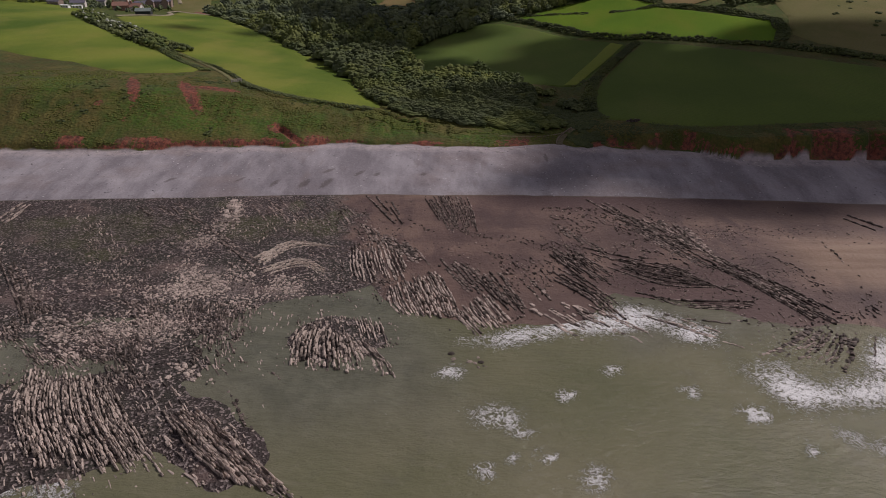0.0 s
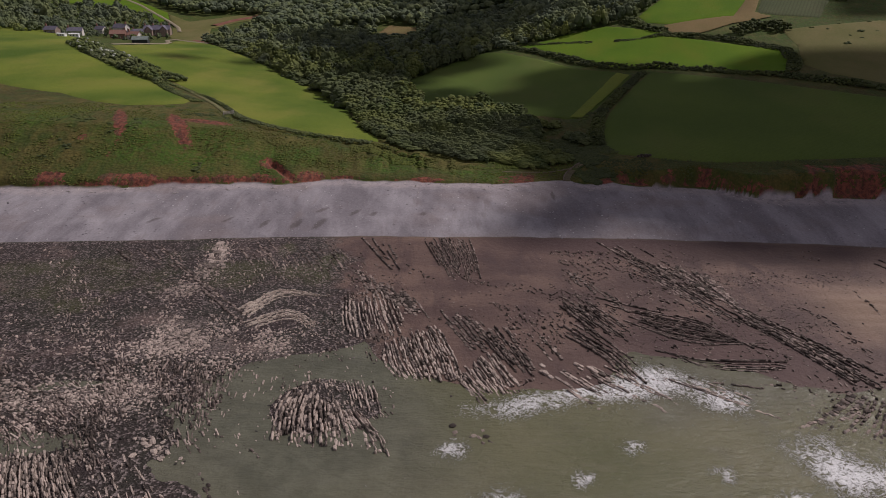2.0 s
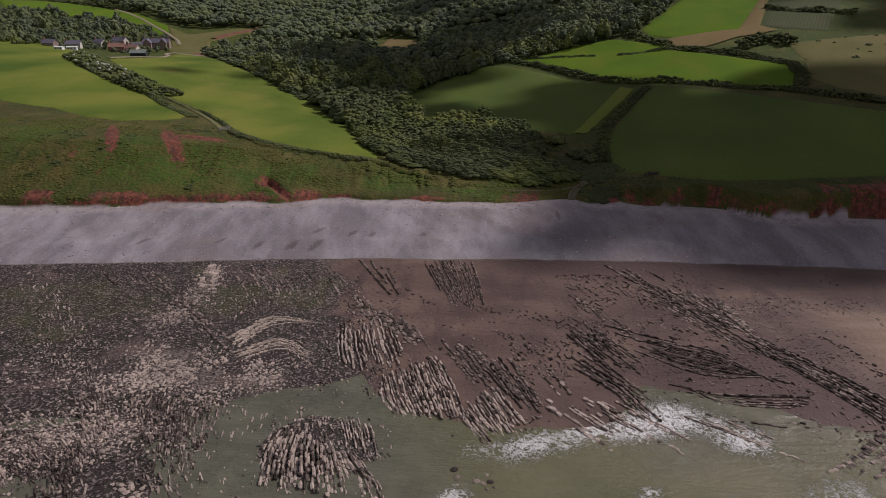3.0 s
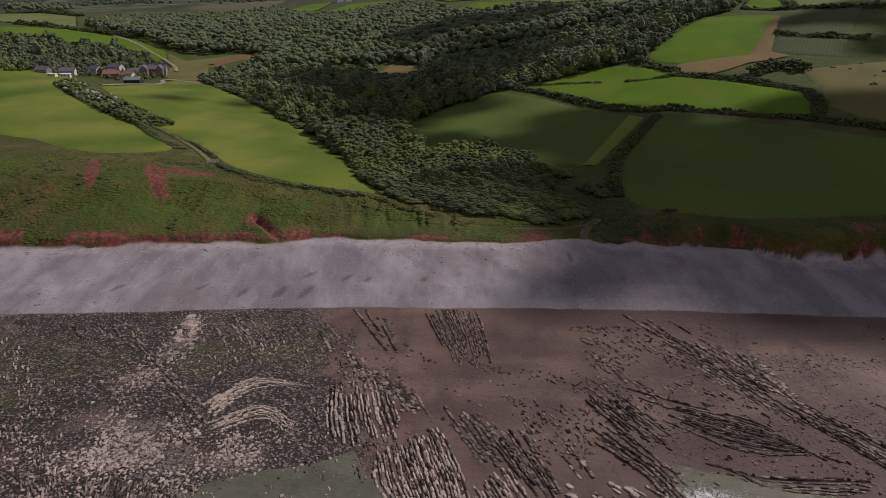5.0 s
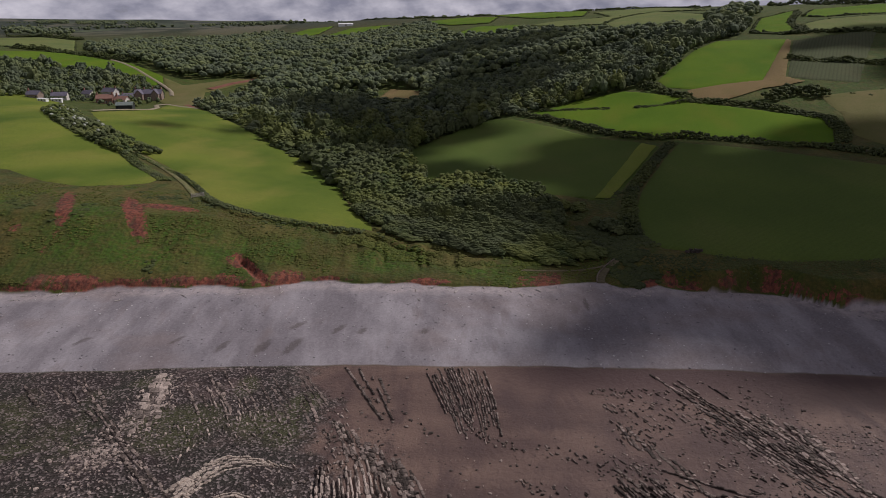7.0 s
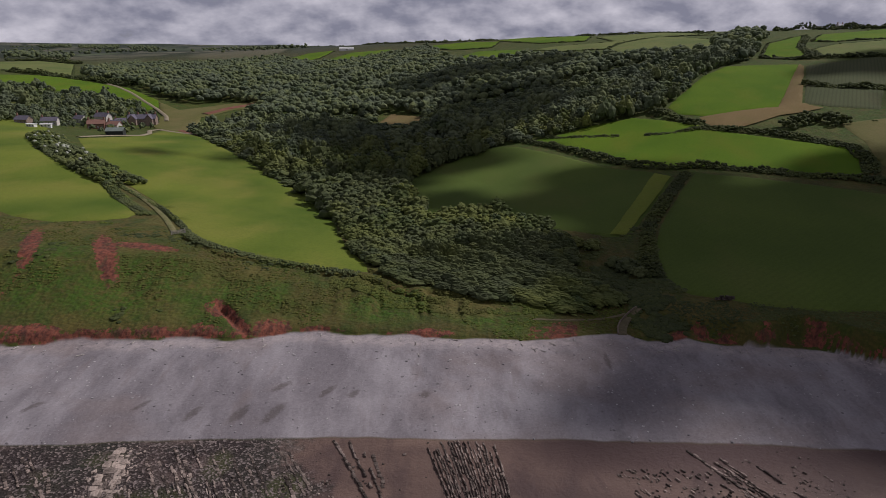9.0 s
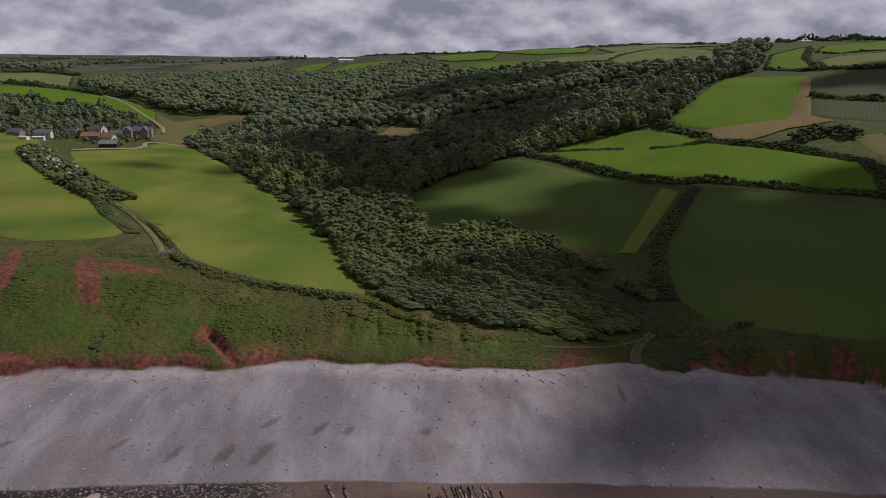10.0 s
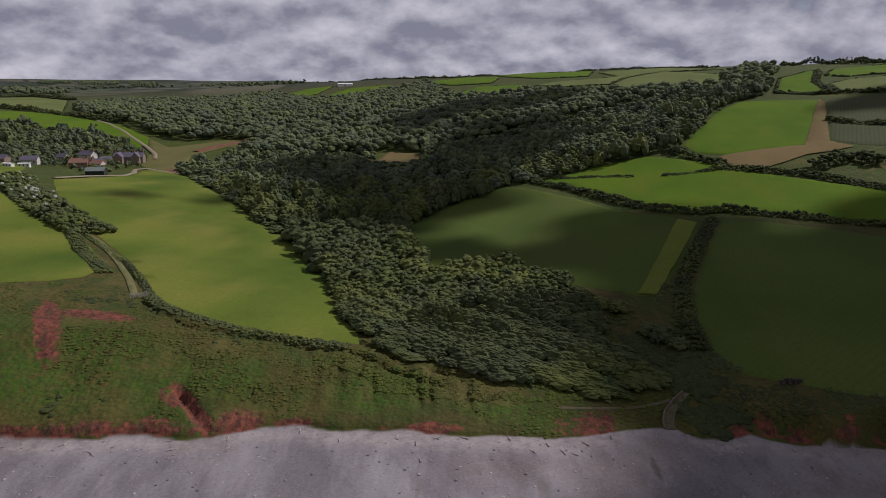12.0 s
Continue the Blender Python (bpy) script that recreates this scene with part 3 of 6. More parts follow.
def bare_soil(x, y):
    """Bare red marl: the foot of the slope, slips in it, and the east cliff."""
    f_ = foot(x)
    up = land(x, y) - shore(x, f_)
    lim = np.interp(x, [-60, -20, 30], [3.1, 1.9, 1.0])
    out = step(lim, lim * 0.35, up) * step(0.0, 0.3, up) * (0.42 + 1.15 * rough(x, 0.2 * y, 13, 33, 3)) * step(34, 28, x)
    for cx, cy, rx, ry, lean, share in ((-96, 27.5, 3.4, 12, -0.55, 1), (-87.5, 33.8, 9, 2.8, -0.2, 1.0), (-118, 30, 2.6, 13.5, -0.42, 1.0), (-57.5, 8.5, 2.6, 4.5, -0.88, 1), (-52.5, 3, 2.2, 5, -0.88, 1), (-44.5, 2.4, 4.2, 3.6, 0.3, 1), (-127, -4.5, 5, 2.6, 0, 0.9),
                                        (-99, -3, 9, 2.4, 0, 0.85), (-86, -2.6, 3.5, 1.8, 0, 0.9), (-109, -3.6, 2.5, 2.6, 0, 0.95), (-125, 15, 2, 2, 0, 0.6), (-34, 3.6, 3.5, 1.6, 0, 0.85), (-60, 8, 2.2, 3, -0.75, 0.8), (-72, -0.5, 4, 1.6, 0, 0.8),
                                        (-113, 12, 1.2, 11, 0, 0.4), (26, 1.5, 4.5, 2, 0, 0.95), (-6, 2, 6, 2, 0, 0.8)):
        out = np.maximum(out, share * oval(x, y, cx, cy, rx, ry, lean))
    cliff = step(56, 60, x) * step(0, 0.3, up) * step(13, 8, y - f_)
    foot_ = -0.06 + 0.75 * rough(x, 0.12 * y, 5.5, 35, 3) + 0.45 * step(4.0, 0.8, up) - 0.75 * step(3.0, 6.5, up) * (1 - 0.75 * step(82, 95, x)) + 0.34 * step(82, 95, x)
    for cx, cy, rx, ry in ((52.8, 0.3, 1.5, 1.8), (64, -1.5, 3.2, 3), (73, -3, 2.5, 3), (84, -3, 2.5, 3.5)):
        foot_ = np.maximum(foot_, 0.8 * oval(x, y, cx, cy, rx, ry))
    return np.maximum(out, np.maximum(cliff, step(50.5, 52, x) * step(57, 55, x) * step(6, 3, y)) * np.clip(foot_ + 0.7 * oval(x, y, 128, -4, 9, 7), 0, 1))


bare = bare_soil(gx, gy)
give(ground, "soil", bare)
stony = 0.5 + (-18 - gx - 0.12 * (gy + 60)) / 22 + 0.75 * rough(gx, gy, 20, 36, 3)
stony = stony + oval(gx, gy, -18, -111, 11, 10) - 1.6 * oval(gx, gy, -80, -97.5, 3.6, 8, 0.45)
give(ground, "rock", np.clip(stony, 0, 1))
weed = 0.6 * oval(gx, gy, -92, -62, 32, 15)
for cx, cy, rx, ry in ((-52, -59, 10, 9), (-29, -50, 4, 4), (-84, -74, 6, 5), (-34, -58, 8, 6), (-62, -43, 5, 3), (-42, -45, 3, 5)):
    weed = np.maximum(weed, 0.8 * oval(gx, gy, cx, cy, rx, ry))
give(ground, "weed", weed)
worn = np.zeros_like(gx)
for cx, cy, rx, ry in ((-63, -68, 4, 4), (-59, -90, 8, 3.5), (-60, -107, 6, 4), (-57, -84, 6, 3.5), (-35, -90, 5, 3.5), (-29, -101, 5, 3), (-40, -108, 5, 3), (-66, -110, 8, 4), (-60, -50, 2.2, 8), (-48, -90, 5, 3), (-31, -41, 2.5, 5)):
    worn = np.maximum(worn, oval(gx + 3 * rough(gx, gy, 9, 74), gy + 3 * rough(gx, gy, 9, 75), cx, cy, rx, ry))
give(ground, "worn", worn)
# strip below the bank toe: cloud shade as colour; the oval is wet sand
shade_damp = step(-16, -3, gy - t + 5 * rough(gx, gy, 18, 37)) * step(0, 20, gx) * step(0.5, -1, gy - t) * 0.85
give(ground, "shade_damp", np.maximum(shade_damp, 0.8 * oval(gx + 4 * rough(gx, gy, 10, 39), gy, 60, -93, 24, 14)))
give(ground, "dry", np.clip(oval(gx, gy, 112, -76, 26, 13) + 0.4 * rough(gx, gy, 20, 38), 0, 1) * step(78, 95, gx) * 0.75)
give(ground, "far", step(900, 1500, gy + 0.25 * np.abs(gx)))
lush = np.zeros_like(gx)
for cx, cy, rx, ry in ((-88, 12, 18, 9), (-80, 20, 14, 8), (-108, 18, 12, 13), (-62, 14, 9, 9), (-20, 14, 9, 6), (12, 9, 10, 5), (-50, 16, 6, 7), (-145, 30, 12, 10)):
    lush = np.maximum(lush, oval(gx + 4 * rough(gx, gy, 12, 71), gy + 4 * rough(gx, gy, 12, 72), cx, cy, rx, ry))
lush = np.maximum(lush, 0.75 * step(110, 170, gy) * step(1100, 800, gy))  # gardens and verges inland
give(ground, "lush", lush)
give(ground, "strand", step(-6.5, -2.0, gy - f + 1.5 * rough(gx, gy, 8, 73)))
smudge = np.zeros_like(gx)
for cx, cy, rx, ry, lean in ((-42.7, -30, 1.6, 3, 0.5), (-36.5, -20, 1.2, 2.6, 0.6), (-26.6, -21.3, 1.2, 3, 0.5), (-21, -22, 1.4, 2, 0.3), (-51.6, -30, 1.2, 2.6, 0.5),
                              (-35.8, -29.5, 1.6, 3.6, 0.5), (-6, -22.6, 1.2, 1.8, 0.0), (34.8, -9, 0.8, 4, 0.0), (-63, -28, 1.0, 2.5, 0.5), (-84, -29, 1.2, 2.5, 0.6)):
    smudge = np.maximum(smudge, oval(gx, gy, cx, cy, rx, ry, lean))
give(ground, "smudge", smudge)

sea_x = spaced([(-3600, 400), (-700, 60), (-230, 2.0), (240, 60), (700, 400), (3600, 1)])
sea_y = spaced([(-4000, 400), (-700, 50), (-260, 2.0), (-70, 1)])


def swell(x, y):
    return 0.10 * np.sin(0.35 * y + 0.08 * x + 2 * rough(x, y, 40, 41)) * step(-70, -110, y) + 0.08 * rough(x, y, 6, 42)


sea, sx, sy, sz = grid_mesh("water", sea_x, sea_y, swell, WATER)
shallow = step(30, 42, sx) * step(96, 84, sx) * step(-116, -106, sy + 2 * rough(sx, sy, 8, 53) + 0.2 * (60 - sx))
give(sea, "clear", np.maximum(0.75 * shallow, step(12, -14, sx + 0.4 * (sy + 110) + 8 * rough(sx, sy, 20, 49)) * step(-160, -120, sy + 10 * rough(sx, sy, 25, 50))))
tagged(sea, "murky green-brown sea water with white surf", "sea", kind="structure")
swash = [(4, -110), (10, -110), (17, -108), (26, -106.5), (34, -103), (41.5, -101.5), (48, -104), (54, -107.5)]
roller = [(63.5, -122), (67, -126.5), (74, -127), (84, -122), (91, -113), (110, -111), (150, -118), (260, -124)]
shove = 2.2 * rough(sx, sy, 9, 43), 2.2 * rough(sx, sy, 9, 44)
near_ = off_line(sx + shove[0], sy + shove[1], swash)
surf = np.exp(-(near_ / np.interp(sx, [5, 20, 40, 58], [2.6, 4.2, 5.0, 4.4])) ** 2) * np.interp(sx, [4, 14, 34], [0.6, 0.75, 1.05])
near_ = off_line(sx + shove[0], sy + shove[1], roller)
surf = np.maximum(surf, 0.95 * np.exp(-(near_ / 5.4) ** 2))
surf = np.maximum(surf, 0.26 * step(60, 68, sx) * step(-130, -122, sy) * step(-104, -112, sy))
for cx, cy, r in ((2.1, -122.5, 3.0), (9.8, -133.6, 4.6), (14, -138.5, 3.0), (23, -128, 2.8), (23.4, -148, 2.6), (33, -121, 2.4), (45.5, -126, 2.2), (54, -133, 2.4), (69, -139, 3), (74, -141, 3.4), (60, -141, 1.8), (86, -137, 3), (7, -147, 1.6), (12, -145, 1.6), (17, -143.7, 1.6), (-66, -150, 6), (-74, -146, 5), (-57, -152, 5)):
    surf = np.maximum(surf, 0.85 * oval(sx + 2.2 * rough(sx, sy, 5, 47), sy + 2.2 * rough(sx, sy, 5, 48), cx, cy, r * 0.9, r * 0.75))
give(sea, "surf", np.clip(surf * (0.8 + 0.45 * rough(sx, sy, 8, 46)) + 0.16 + 0.10 * rough(sx, sy, 30, 45) + 0.06 * step(0, 60, sx), 0, 1))

# ------------------------------------------------------------------ fields
from mathutils.geometry import delaunay_2d_cdt

FIELDS = {
    "pasture_mid": [(-221, 244), (-214, 262), (-206, 299), (-229, 376), (-208, 365), (-164, 297), (-143, 263), (-123, 232), (-99, 194), (-75, 162), (-58, 133), (-52, 119), (-45, 98), (-40, 76), (-33, 57), (-26, 41), (-25, 34), (-30, 34), (-35, 34), (-47, 36), (-55, 38), (-63, 40), (-70, 44), (-77, 46), (-83, 53), (-91, 66), (-102, 83), (-117, 102), (-135, 124), (-149, 139), (-166, 160), (-185, 186)],
    "pasture_west": [(-381, 336), (-342, 361), (-293, 337), (-212, 186), (-182, 154), (-150, 127), (-125, 102), (-112, 82), (-106, 70), (-106, 62), (-112, 56), (-124, 51.5), (-132, 53.5), (-140, 57), (-153, 67), (-165, 76), (-187, 84.5), (-208, 96), (-240, 104)],
    "meadow": [(-22, 179), (-18, 139), (-15, 112), (-9, 99), (0, 105), (14, 114), (26, 104), (34, 90), (44, 83), (53, 72), (58, 70), (96, 145), (88, 160), (73, 174), (54, 212), (37, 239), (27, 247), (13, 240), (-8, 213)],
    "strip": [(53, 72), (58, 70), (96, 145), (91, 154)],
    "crop_east": [(61, 46), (60, 28), (63, 18), (76, 9), (91, 3), (110, 2), (130, 3), (152, 4), (179, 4), (207, 46), (186, 65), (173, 77), (160, 91), (142, 111), (122, 135), (109, 149), (93, 119), (73, 77)],
    "lush": [(44, 248), (58, 250), (84, 257), (106, 257), (120, 238), (132, 221), (133, 213), (151, 191), (167, 171), (180, 157), (169, 134), (164, 120), (146, 134), (133, 145), (121, 160), (107, 162), (96, 169), (85, 184), (72, 211), (61, 233)],
    "upper": [(131, 266), (155, 306), (180, 347), (204, 372), (224, 356), (240, 337), (207, 279), (181, 234), (161, 237), (143, 235), (132, 247)],
    "stubble": [(240, 337), (238, 326), (193, 233), (198, 220), (188, 217), (174, 217), (159, 210), (148, 206), (137, 217), (137, 233), (142, 234), (160, 235), (180, 232), (207, 279)],
    "greycrop": [(241, 329), (284, 338), (306, 342), (221, 208), (202, 223), (195, 234)],
    "heath": [(193, 192), (212, 193), (248, 191), (281, 187), (207, 71), (193, 91), (181, 110), (177, 129), (188, 161)],
    "hill_a": [(238, 394), (280, 478), (335, 530), (330, 508), (277, 413), (261, 361), (247, 373)],
    "hill_b": [(169, 614), (198, 669), (263, 736), (270, 577), (219, 457), (201, 465), (163, 491)],
    "hill_c": [(2, 756), (37, 827), (95, 753), (79, 640), (42, 645), (8, 676)],
    "hill_d": [(103, 734), (132, 739), (180, 706), (267, 749), (193, 678), (167, 619), (126, 661)],
    "hill_e": [(-203, 936), (-175, 1041), (-108, 1052), (-96, 988), (-123, 921), (-146, 846)],
    "hill_f": [(-271, 1000), (-258, 1071), (-215, 1106), (-220, 977), (-238, 934)],
    "hill_g": [(312, 466), (351, 526), (407, 539), (442, 535), (375, 435), (349, 444), (318, 444)],
    "hill_h": [(283, 405), (306, 421), (336, 423), (364, 418), (304, 328), (286, 346), (269, 363)],
    "hill_i": [(-50, 1057), (28, 1084), (77, 1016), (56, 886), (-2, 946)],
    "hill_j": [(76, 1068), (159, 1111), (205, 895), (176, 787), (124, 846)],
    "hill_k": [(203, 844), (302, 861), (309, 678), (271, 740), (198, 696)],
    "clearing": [(-62, 400), (-54, 438), (-27, 416), (-27, 386), (-38, 380)],
    "far_west": [(-551, 661), (-510, 678), (-464, 657), (-380, 597), (-347, 580), (-319, 548), (-291, 519), (-275, 482), (-280, 469), (-310, 502), (-329, 512), (-373, 529), (-406, 530), (-431, 486)],
    "far_west_b": [(-736, 927), (-680, 980), (-585, 908), (-470, 693), (-524, 724), (-631, 776)],
    "yard_field": [(-289, 513), (-255, 479), (-219, 516), (-186, 533), (-175, 498), (-206, 484), (-224, 451), (-206, 378), (-212, 364), (-229, 376), (-254, 410), (-259, 452)],
}
FIELD_LOOK = {
    "pasture_mid": ("gold", "sunlit yellow-green grazing pasture sloping to the cliff"),
    "pasture_west": ("gold", "yellow-green pasture above the grassy cliff slope"),
    "meadow": ("dark", "dark green meadow beside the wooded combe"),
    "strip": ("yellow", "narrow uncut yellow-green strip along a hedge"),
    "crop_east": ("dark", "large dark green crop field above red cliff"),
    "lush": ("lush", "bright lush green meadow between dark hedges"),
    "upper": ("lush", "bright green hillside field beside the wood"),
    "stubble": ("tan", "tan dry stubble margin along the field"),
    "greycrop": ("grey", "grey-green crop field with faint drill lines"),
    "heath": ("olive", "rough olive-tan pasture with dark tussocks"),
    "clearing": ("tan", "small tan clearing of dry grass in the wood"),
    "far_west": ("lush", "green pasture rising behind the village"),
    "far_west_b": ("pale", "pale green pasture on a far slope"),
    "yard_field": ("olive", "worn paddock beside the village lane"),
}


def inside(px, py, poly):
    q = np.array(poly, float)
    ok = np.zeros(np.shape(px), bool)
    for (x0, y0), (x1, y1) in zip(q, np.roll(q, -1, 0)):
        if y0 != y1:
            ok ^= ((y0 > py) != (y1 > py)) & (px < (x1 - x0) * (py - y0) / (y1 - y0) + x0)
    return ok


def lay_field(key, poly, look_, label):
    q = np.array(poly, float)
    if key in ("meadow", "crop_east", "lush", "upper"):
        out_ = np.roll(q, -1, 0) - np.roll(q, 1, 0)
        out_ = np.c_[out_[:, 1], -out_[:, 0]] / (np.hypot(*out_.T)[:, None] + 1e-9)
        turned = np.sum(q[:, 0] * np.roll(q[:, 1], -1) - q[:, 1] * np.roll(q[:, 0], -1))
        q = q + out_ * (1.3 if turned > 0 else -1.3)
        poly = q.tolist()
    edge = []
    for a, b in zip(q, np.roll(q, -1, 0)):
        n = max(1, int(np.hypot(*(b - a)) / 4))
        edge += [a + (b - a) * i / n for i in range(n)]
    edge = np.array(edge)
    lo, hi = edge.min(0), edge.max(0)
    pitch = max(3.0, (hi - lo).max() / 60)
    mx, my = np.meshgrid(np.arange(lo[0], hi[0], pitch), np.arange(lo[1], hi[1], pitch))
    keep = inside(mx, my, poly)
    pts = np.r_[edge + 0.6 * np.c_[rough(edge[:, 0], edge[:, 1], 9, 51), rough(edge[:, 0], edge[:, 1], 9, 52)], np.c_[mx[keep], my[keep]]]
    ring = list(range(len(edge)))
    got = delaunay_2d_cdt([Vector(p) for p in pts], list(zip(ring, ring[1:] + ring[:1])), [ring], 1, 1e-4)
    flat_ = np.array([tuple(v) for v in got[0]])
    far = np.clip((flat_[:, 1] - 100) / 900, 0, 1)
    rim = np.arange(len(flat_)) < len(edge)
    z = land(flat_[:, 0], flat_[:, 1]) + np.where(rim, 0.02 + 0.6 * far, 0.22 + 1.5 * far) + (0.5 if key in ("strip", "stubble") else 0.0)
    ob = put_mesh("field", np.c_[flat_, z].tolist(), got[2], GRASS[look_])
    return tagged(ob, label, "field", kind="structure")


for key, poly in FIELDS.items():
    look_, label = FIELD_LOOK.get(key, ("pale" if key[-1] in "bdhk" else "lush", "distant green field on the skyline hill"))
    lay_field(key, poly, look_, label)

# ------------------------------------------------------------------ many small pieces
def lump(bm, centre, radius, rng, squash=0.8, level=2):
    made = bmesh.ops.create_icosphere(bm, subdivisions=level, radius=1.0)["verts"]
    off = Vector((rng.uniform(0, 50), rng.uniform(0, 50), rng.uniform(0, 50)))
    for v in made:
        d = 1 + 0.34 * noise.noise(v.co * 1.7 + off) + 0.22 * noise.noise(v.co * 4.1 + off)
        v.co = Vector(centre) + Vector((v.co.x * radius, v.co.y * radius, v.co.z * radius * squash)) * d


def join_copies(name, templates, rows, material, smooth=False):
    """One mesh of many copies. rows: template index, x, y, z, scale x, scale y, scale z, turn."""
    vs, fs, ts, base = [], [], [], 0
    rows = np.asarray(rows, float)
    for k, (tv, tf) in enumerate(templates):
        r = rows[rows[:, 0].astype(int) == k]
        if not len(r):
            continue
        c, s_ = np.cos(r[:, 7])[:, None], np.sin(r[:, 7])[:, None]
        px, py, pz = tv[None, :, 0] * r[:, 4:5], tv[None, :, 1] * r[:, 5:6], tv[None, :, 2] * r[:, 6:7]
        v = np.stack([px * c - py * s_ + r[:, 1:2], px * s_ + py * c + r[:, 2:3], pz + r[:, 3:4]], -1)
        fs.append((tf[None] + (np.arange(len(r)) * len(tv))[:, None, None] + base).reshape(-1, 3))
        vs.append(v.reshape(-1, 3))
        ts.append(np.repeat(hash2(r[:, 1], r[:, 2], 3), len(tv)))
        base += len(r) * len(tv)
    v, f_ = np.concatenate(vs), np.concatenate(fs)
    me = bpy.data.meshes.new(name)
    me.vertices.add(len(v))
    me.vertices.foreach_set("co", v.ravel())
    me.loops.add(f_.size)
    me.loops.foreach_set("vertex_index", f_.ravel())
    me.polygons.add(len(f_))
    me.polygons.foreach_set("loop_start", np.arange(0, f_.size, 3))
    me.polygons.foreach_set("use_smooth", np.full(len(f_), smooth))
    a = me.attributes.new("tone", "FLOAT", "POINT")
    a.data.foreach_set("value", np.concatenate(ts).astype(np.float32))
    me.materials.append(material)
    me.update(calc_edges=True)
    return new(name, me)


def as_arrays(bm):
    bmesh.ops.triangulate(bm, faces=bm.faces[:])
    bm.verts.index_update()
    v = np.array([tuple(p.co) for p in bm.verts])
    f_ = np.array([[p.index for p in q.verts] for q in bm.faces])
    bm.free()
    return v, f_


def tuft_templates(seed, level, count=5, squash=0.85):
    out = []
    for i in range(count):
        bm = bmesh.new()
        lump(bm, (0, 0, 0), 1.0, random.Random(seed + i), squash, level)
        out.append(as_arrays(bm))
    return out


TUFTS, FINE_TUFTS = tuft_templates(300, 1), tuft_templates(320, 2)


# ------------------------------------------------------------------ clouds out of view, placed so that their shadows lie on the land
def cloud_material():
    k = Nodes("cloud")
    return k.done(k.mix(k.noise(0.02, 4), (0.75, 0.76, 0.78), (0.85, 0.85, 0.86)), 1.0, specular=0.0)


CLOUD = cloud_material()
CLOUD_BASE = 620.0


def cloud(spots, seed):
    """An unseen cumulus of many puffs; spots give the plan of its shadow: x, y, reach x, reach y, number of puffs,
    their size.
    """
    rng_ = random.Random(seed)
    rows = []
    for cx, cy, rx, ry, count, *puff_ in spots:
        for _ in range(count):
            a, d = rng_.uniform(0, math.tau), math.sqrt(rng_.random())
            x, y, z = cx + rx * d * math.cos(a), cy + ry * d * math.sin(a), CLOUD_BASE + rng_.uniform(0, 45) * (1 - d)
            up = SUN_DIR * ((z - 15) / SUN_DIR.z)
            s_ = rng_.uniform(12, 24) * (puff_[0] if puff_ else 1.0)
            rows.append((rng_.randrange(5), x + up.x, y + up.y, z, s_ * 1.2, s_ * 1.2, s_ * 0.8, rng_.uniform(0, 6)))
    return tagged(join_copies("cloud", FINE_TUFTS, rows, CLOUD, True), "white cumulus cloud out of view, shaped to shade the land", "cloud", kind="structure")


# some puffs are added only to dim the cliff, hollow, hillside and far wood
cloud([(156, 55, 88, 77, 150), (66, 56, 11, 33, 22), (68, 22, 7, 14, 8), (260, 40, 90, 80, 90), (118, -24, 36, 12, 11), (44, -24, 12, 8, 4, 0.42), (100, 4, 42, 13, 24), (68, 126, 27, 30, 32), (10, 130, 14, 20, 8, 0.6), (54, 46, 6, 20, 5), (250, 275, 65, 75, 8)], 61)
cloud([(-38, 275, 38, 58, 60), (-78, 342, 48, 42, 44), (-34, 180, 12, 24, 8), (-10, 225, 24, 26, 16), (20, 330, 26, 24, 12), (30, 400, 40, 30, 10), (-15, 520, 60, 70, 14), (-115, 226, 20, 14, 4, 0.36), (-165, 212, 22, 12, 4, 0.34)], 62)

# ------------------------------------------------------------------ foreshore rocks
def block_templates(seed, count=8, cut=1):
    """Weathered angular blocks, about 1 long, 1 wide and 1 high, standing on z = 0."""
    out = []
    for i in range(count):
        bm = bmesh.new()
        bmesh.ops.create_cube(bm, size=1.0)
        bmesh.ops.subdivide_edges(bm, edges=bm.edges[:], cuts=cut, use_grid_fill=True)
        off = Vector((seed + i * 3.7, i * 1.3, seed * 0.7))
        for v in bm.verts:
            n = noise.noise_vector(v.co * 1.9 + off)
            v.co = v.co * (1.06 - 0.22 * v.co.length) + n * 0.16
            if v.co.z > 0:
                v.co.x *= 0.86
                v.co.y *= 0.72
            v.co.z += 0.42
        out.append(as_arrays(bm))
    return out


def stone_templates(seed, count=8):
    out = []
    for i in range(count):
        bm = bmesh.new()
        bmesh.ops.create_icosphere(bm, subdivisions=1, radius=0.5)
        off = Vector((seed + i * 2.1, i * 5.3, seed))
        for v in bm.verts:
            v.co = v.co * (1 + 0.5 * noise.noise(v.co * 2.3 + off))
            v.co.z = v.co.z * 0.7 + 0.12
        out.append(as_arrays(bm))
    return out


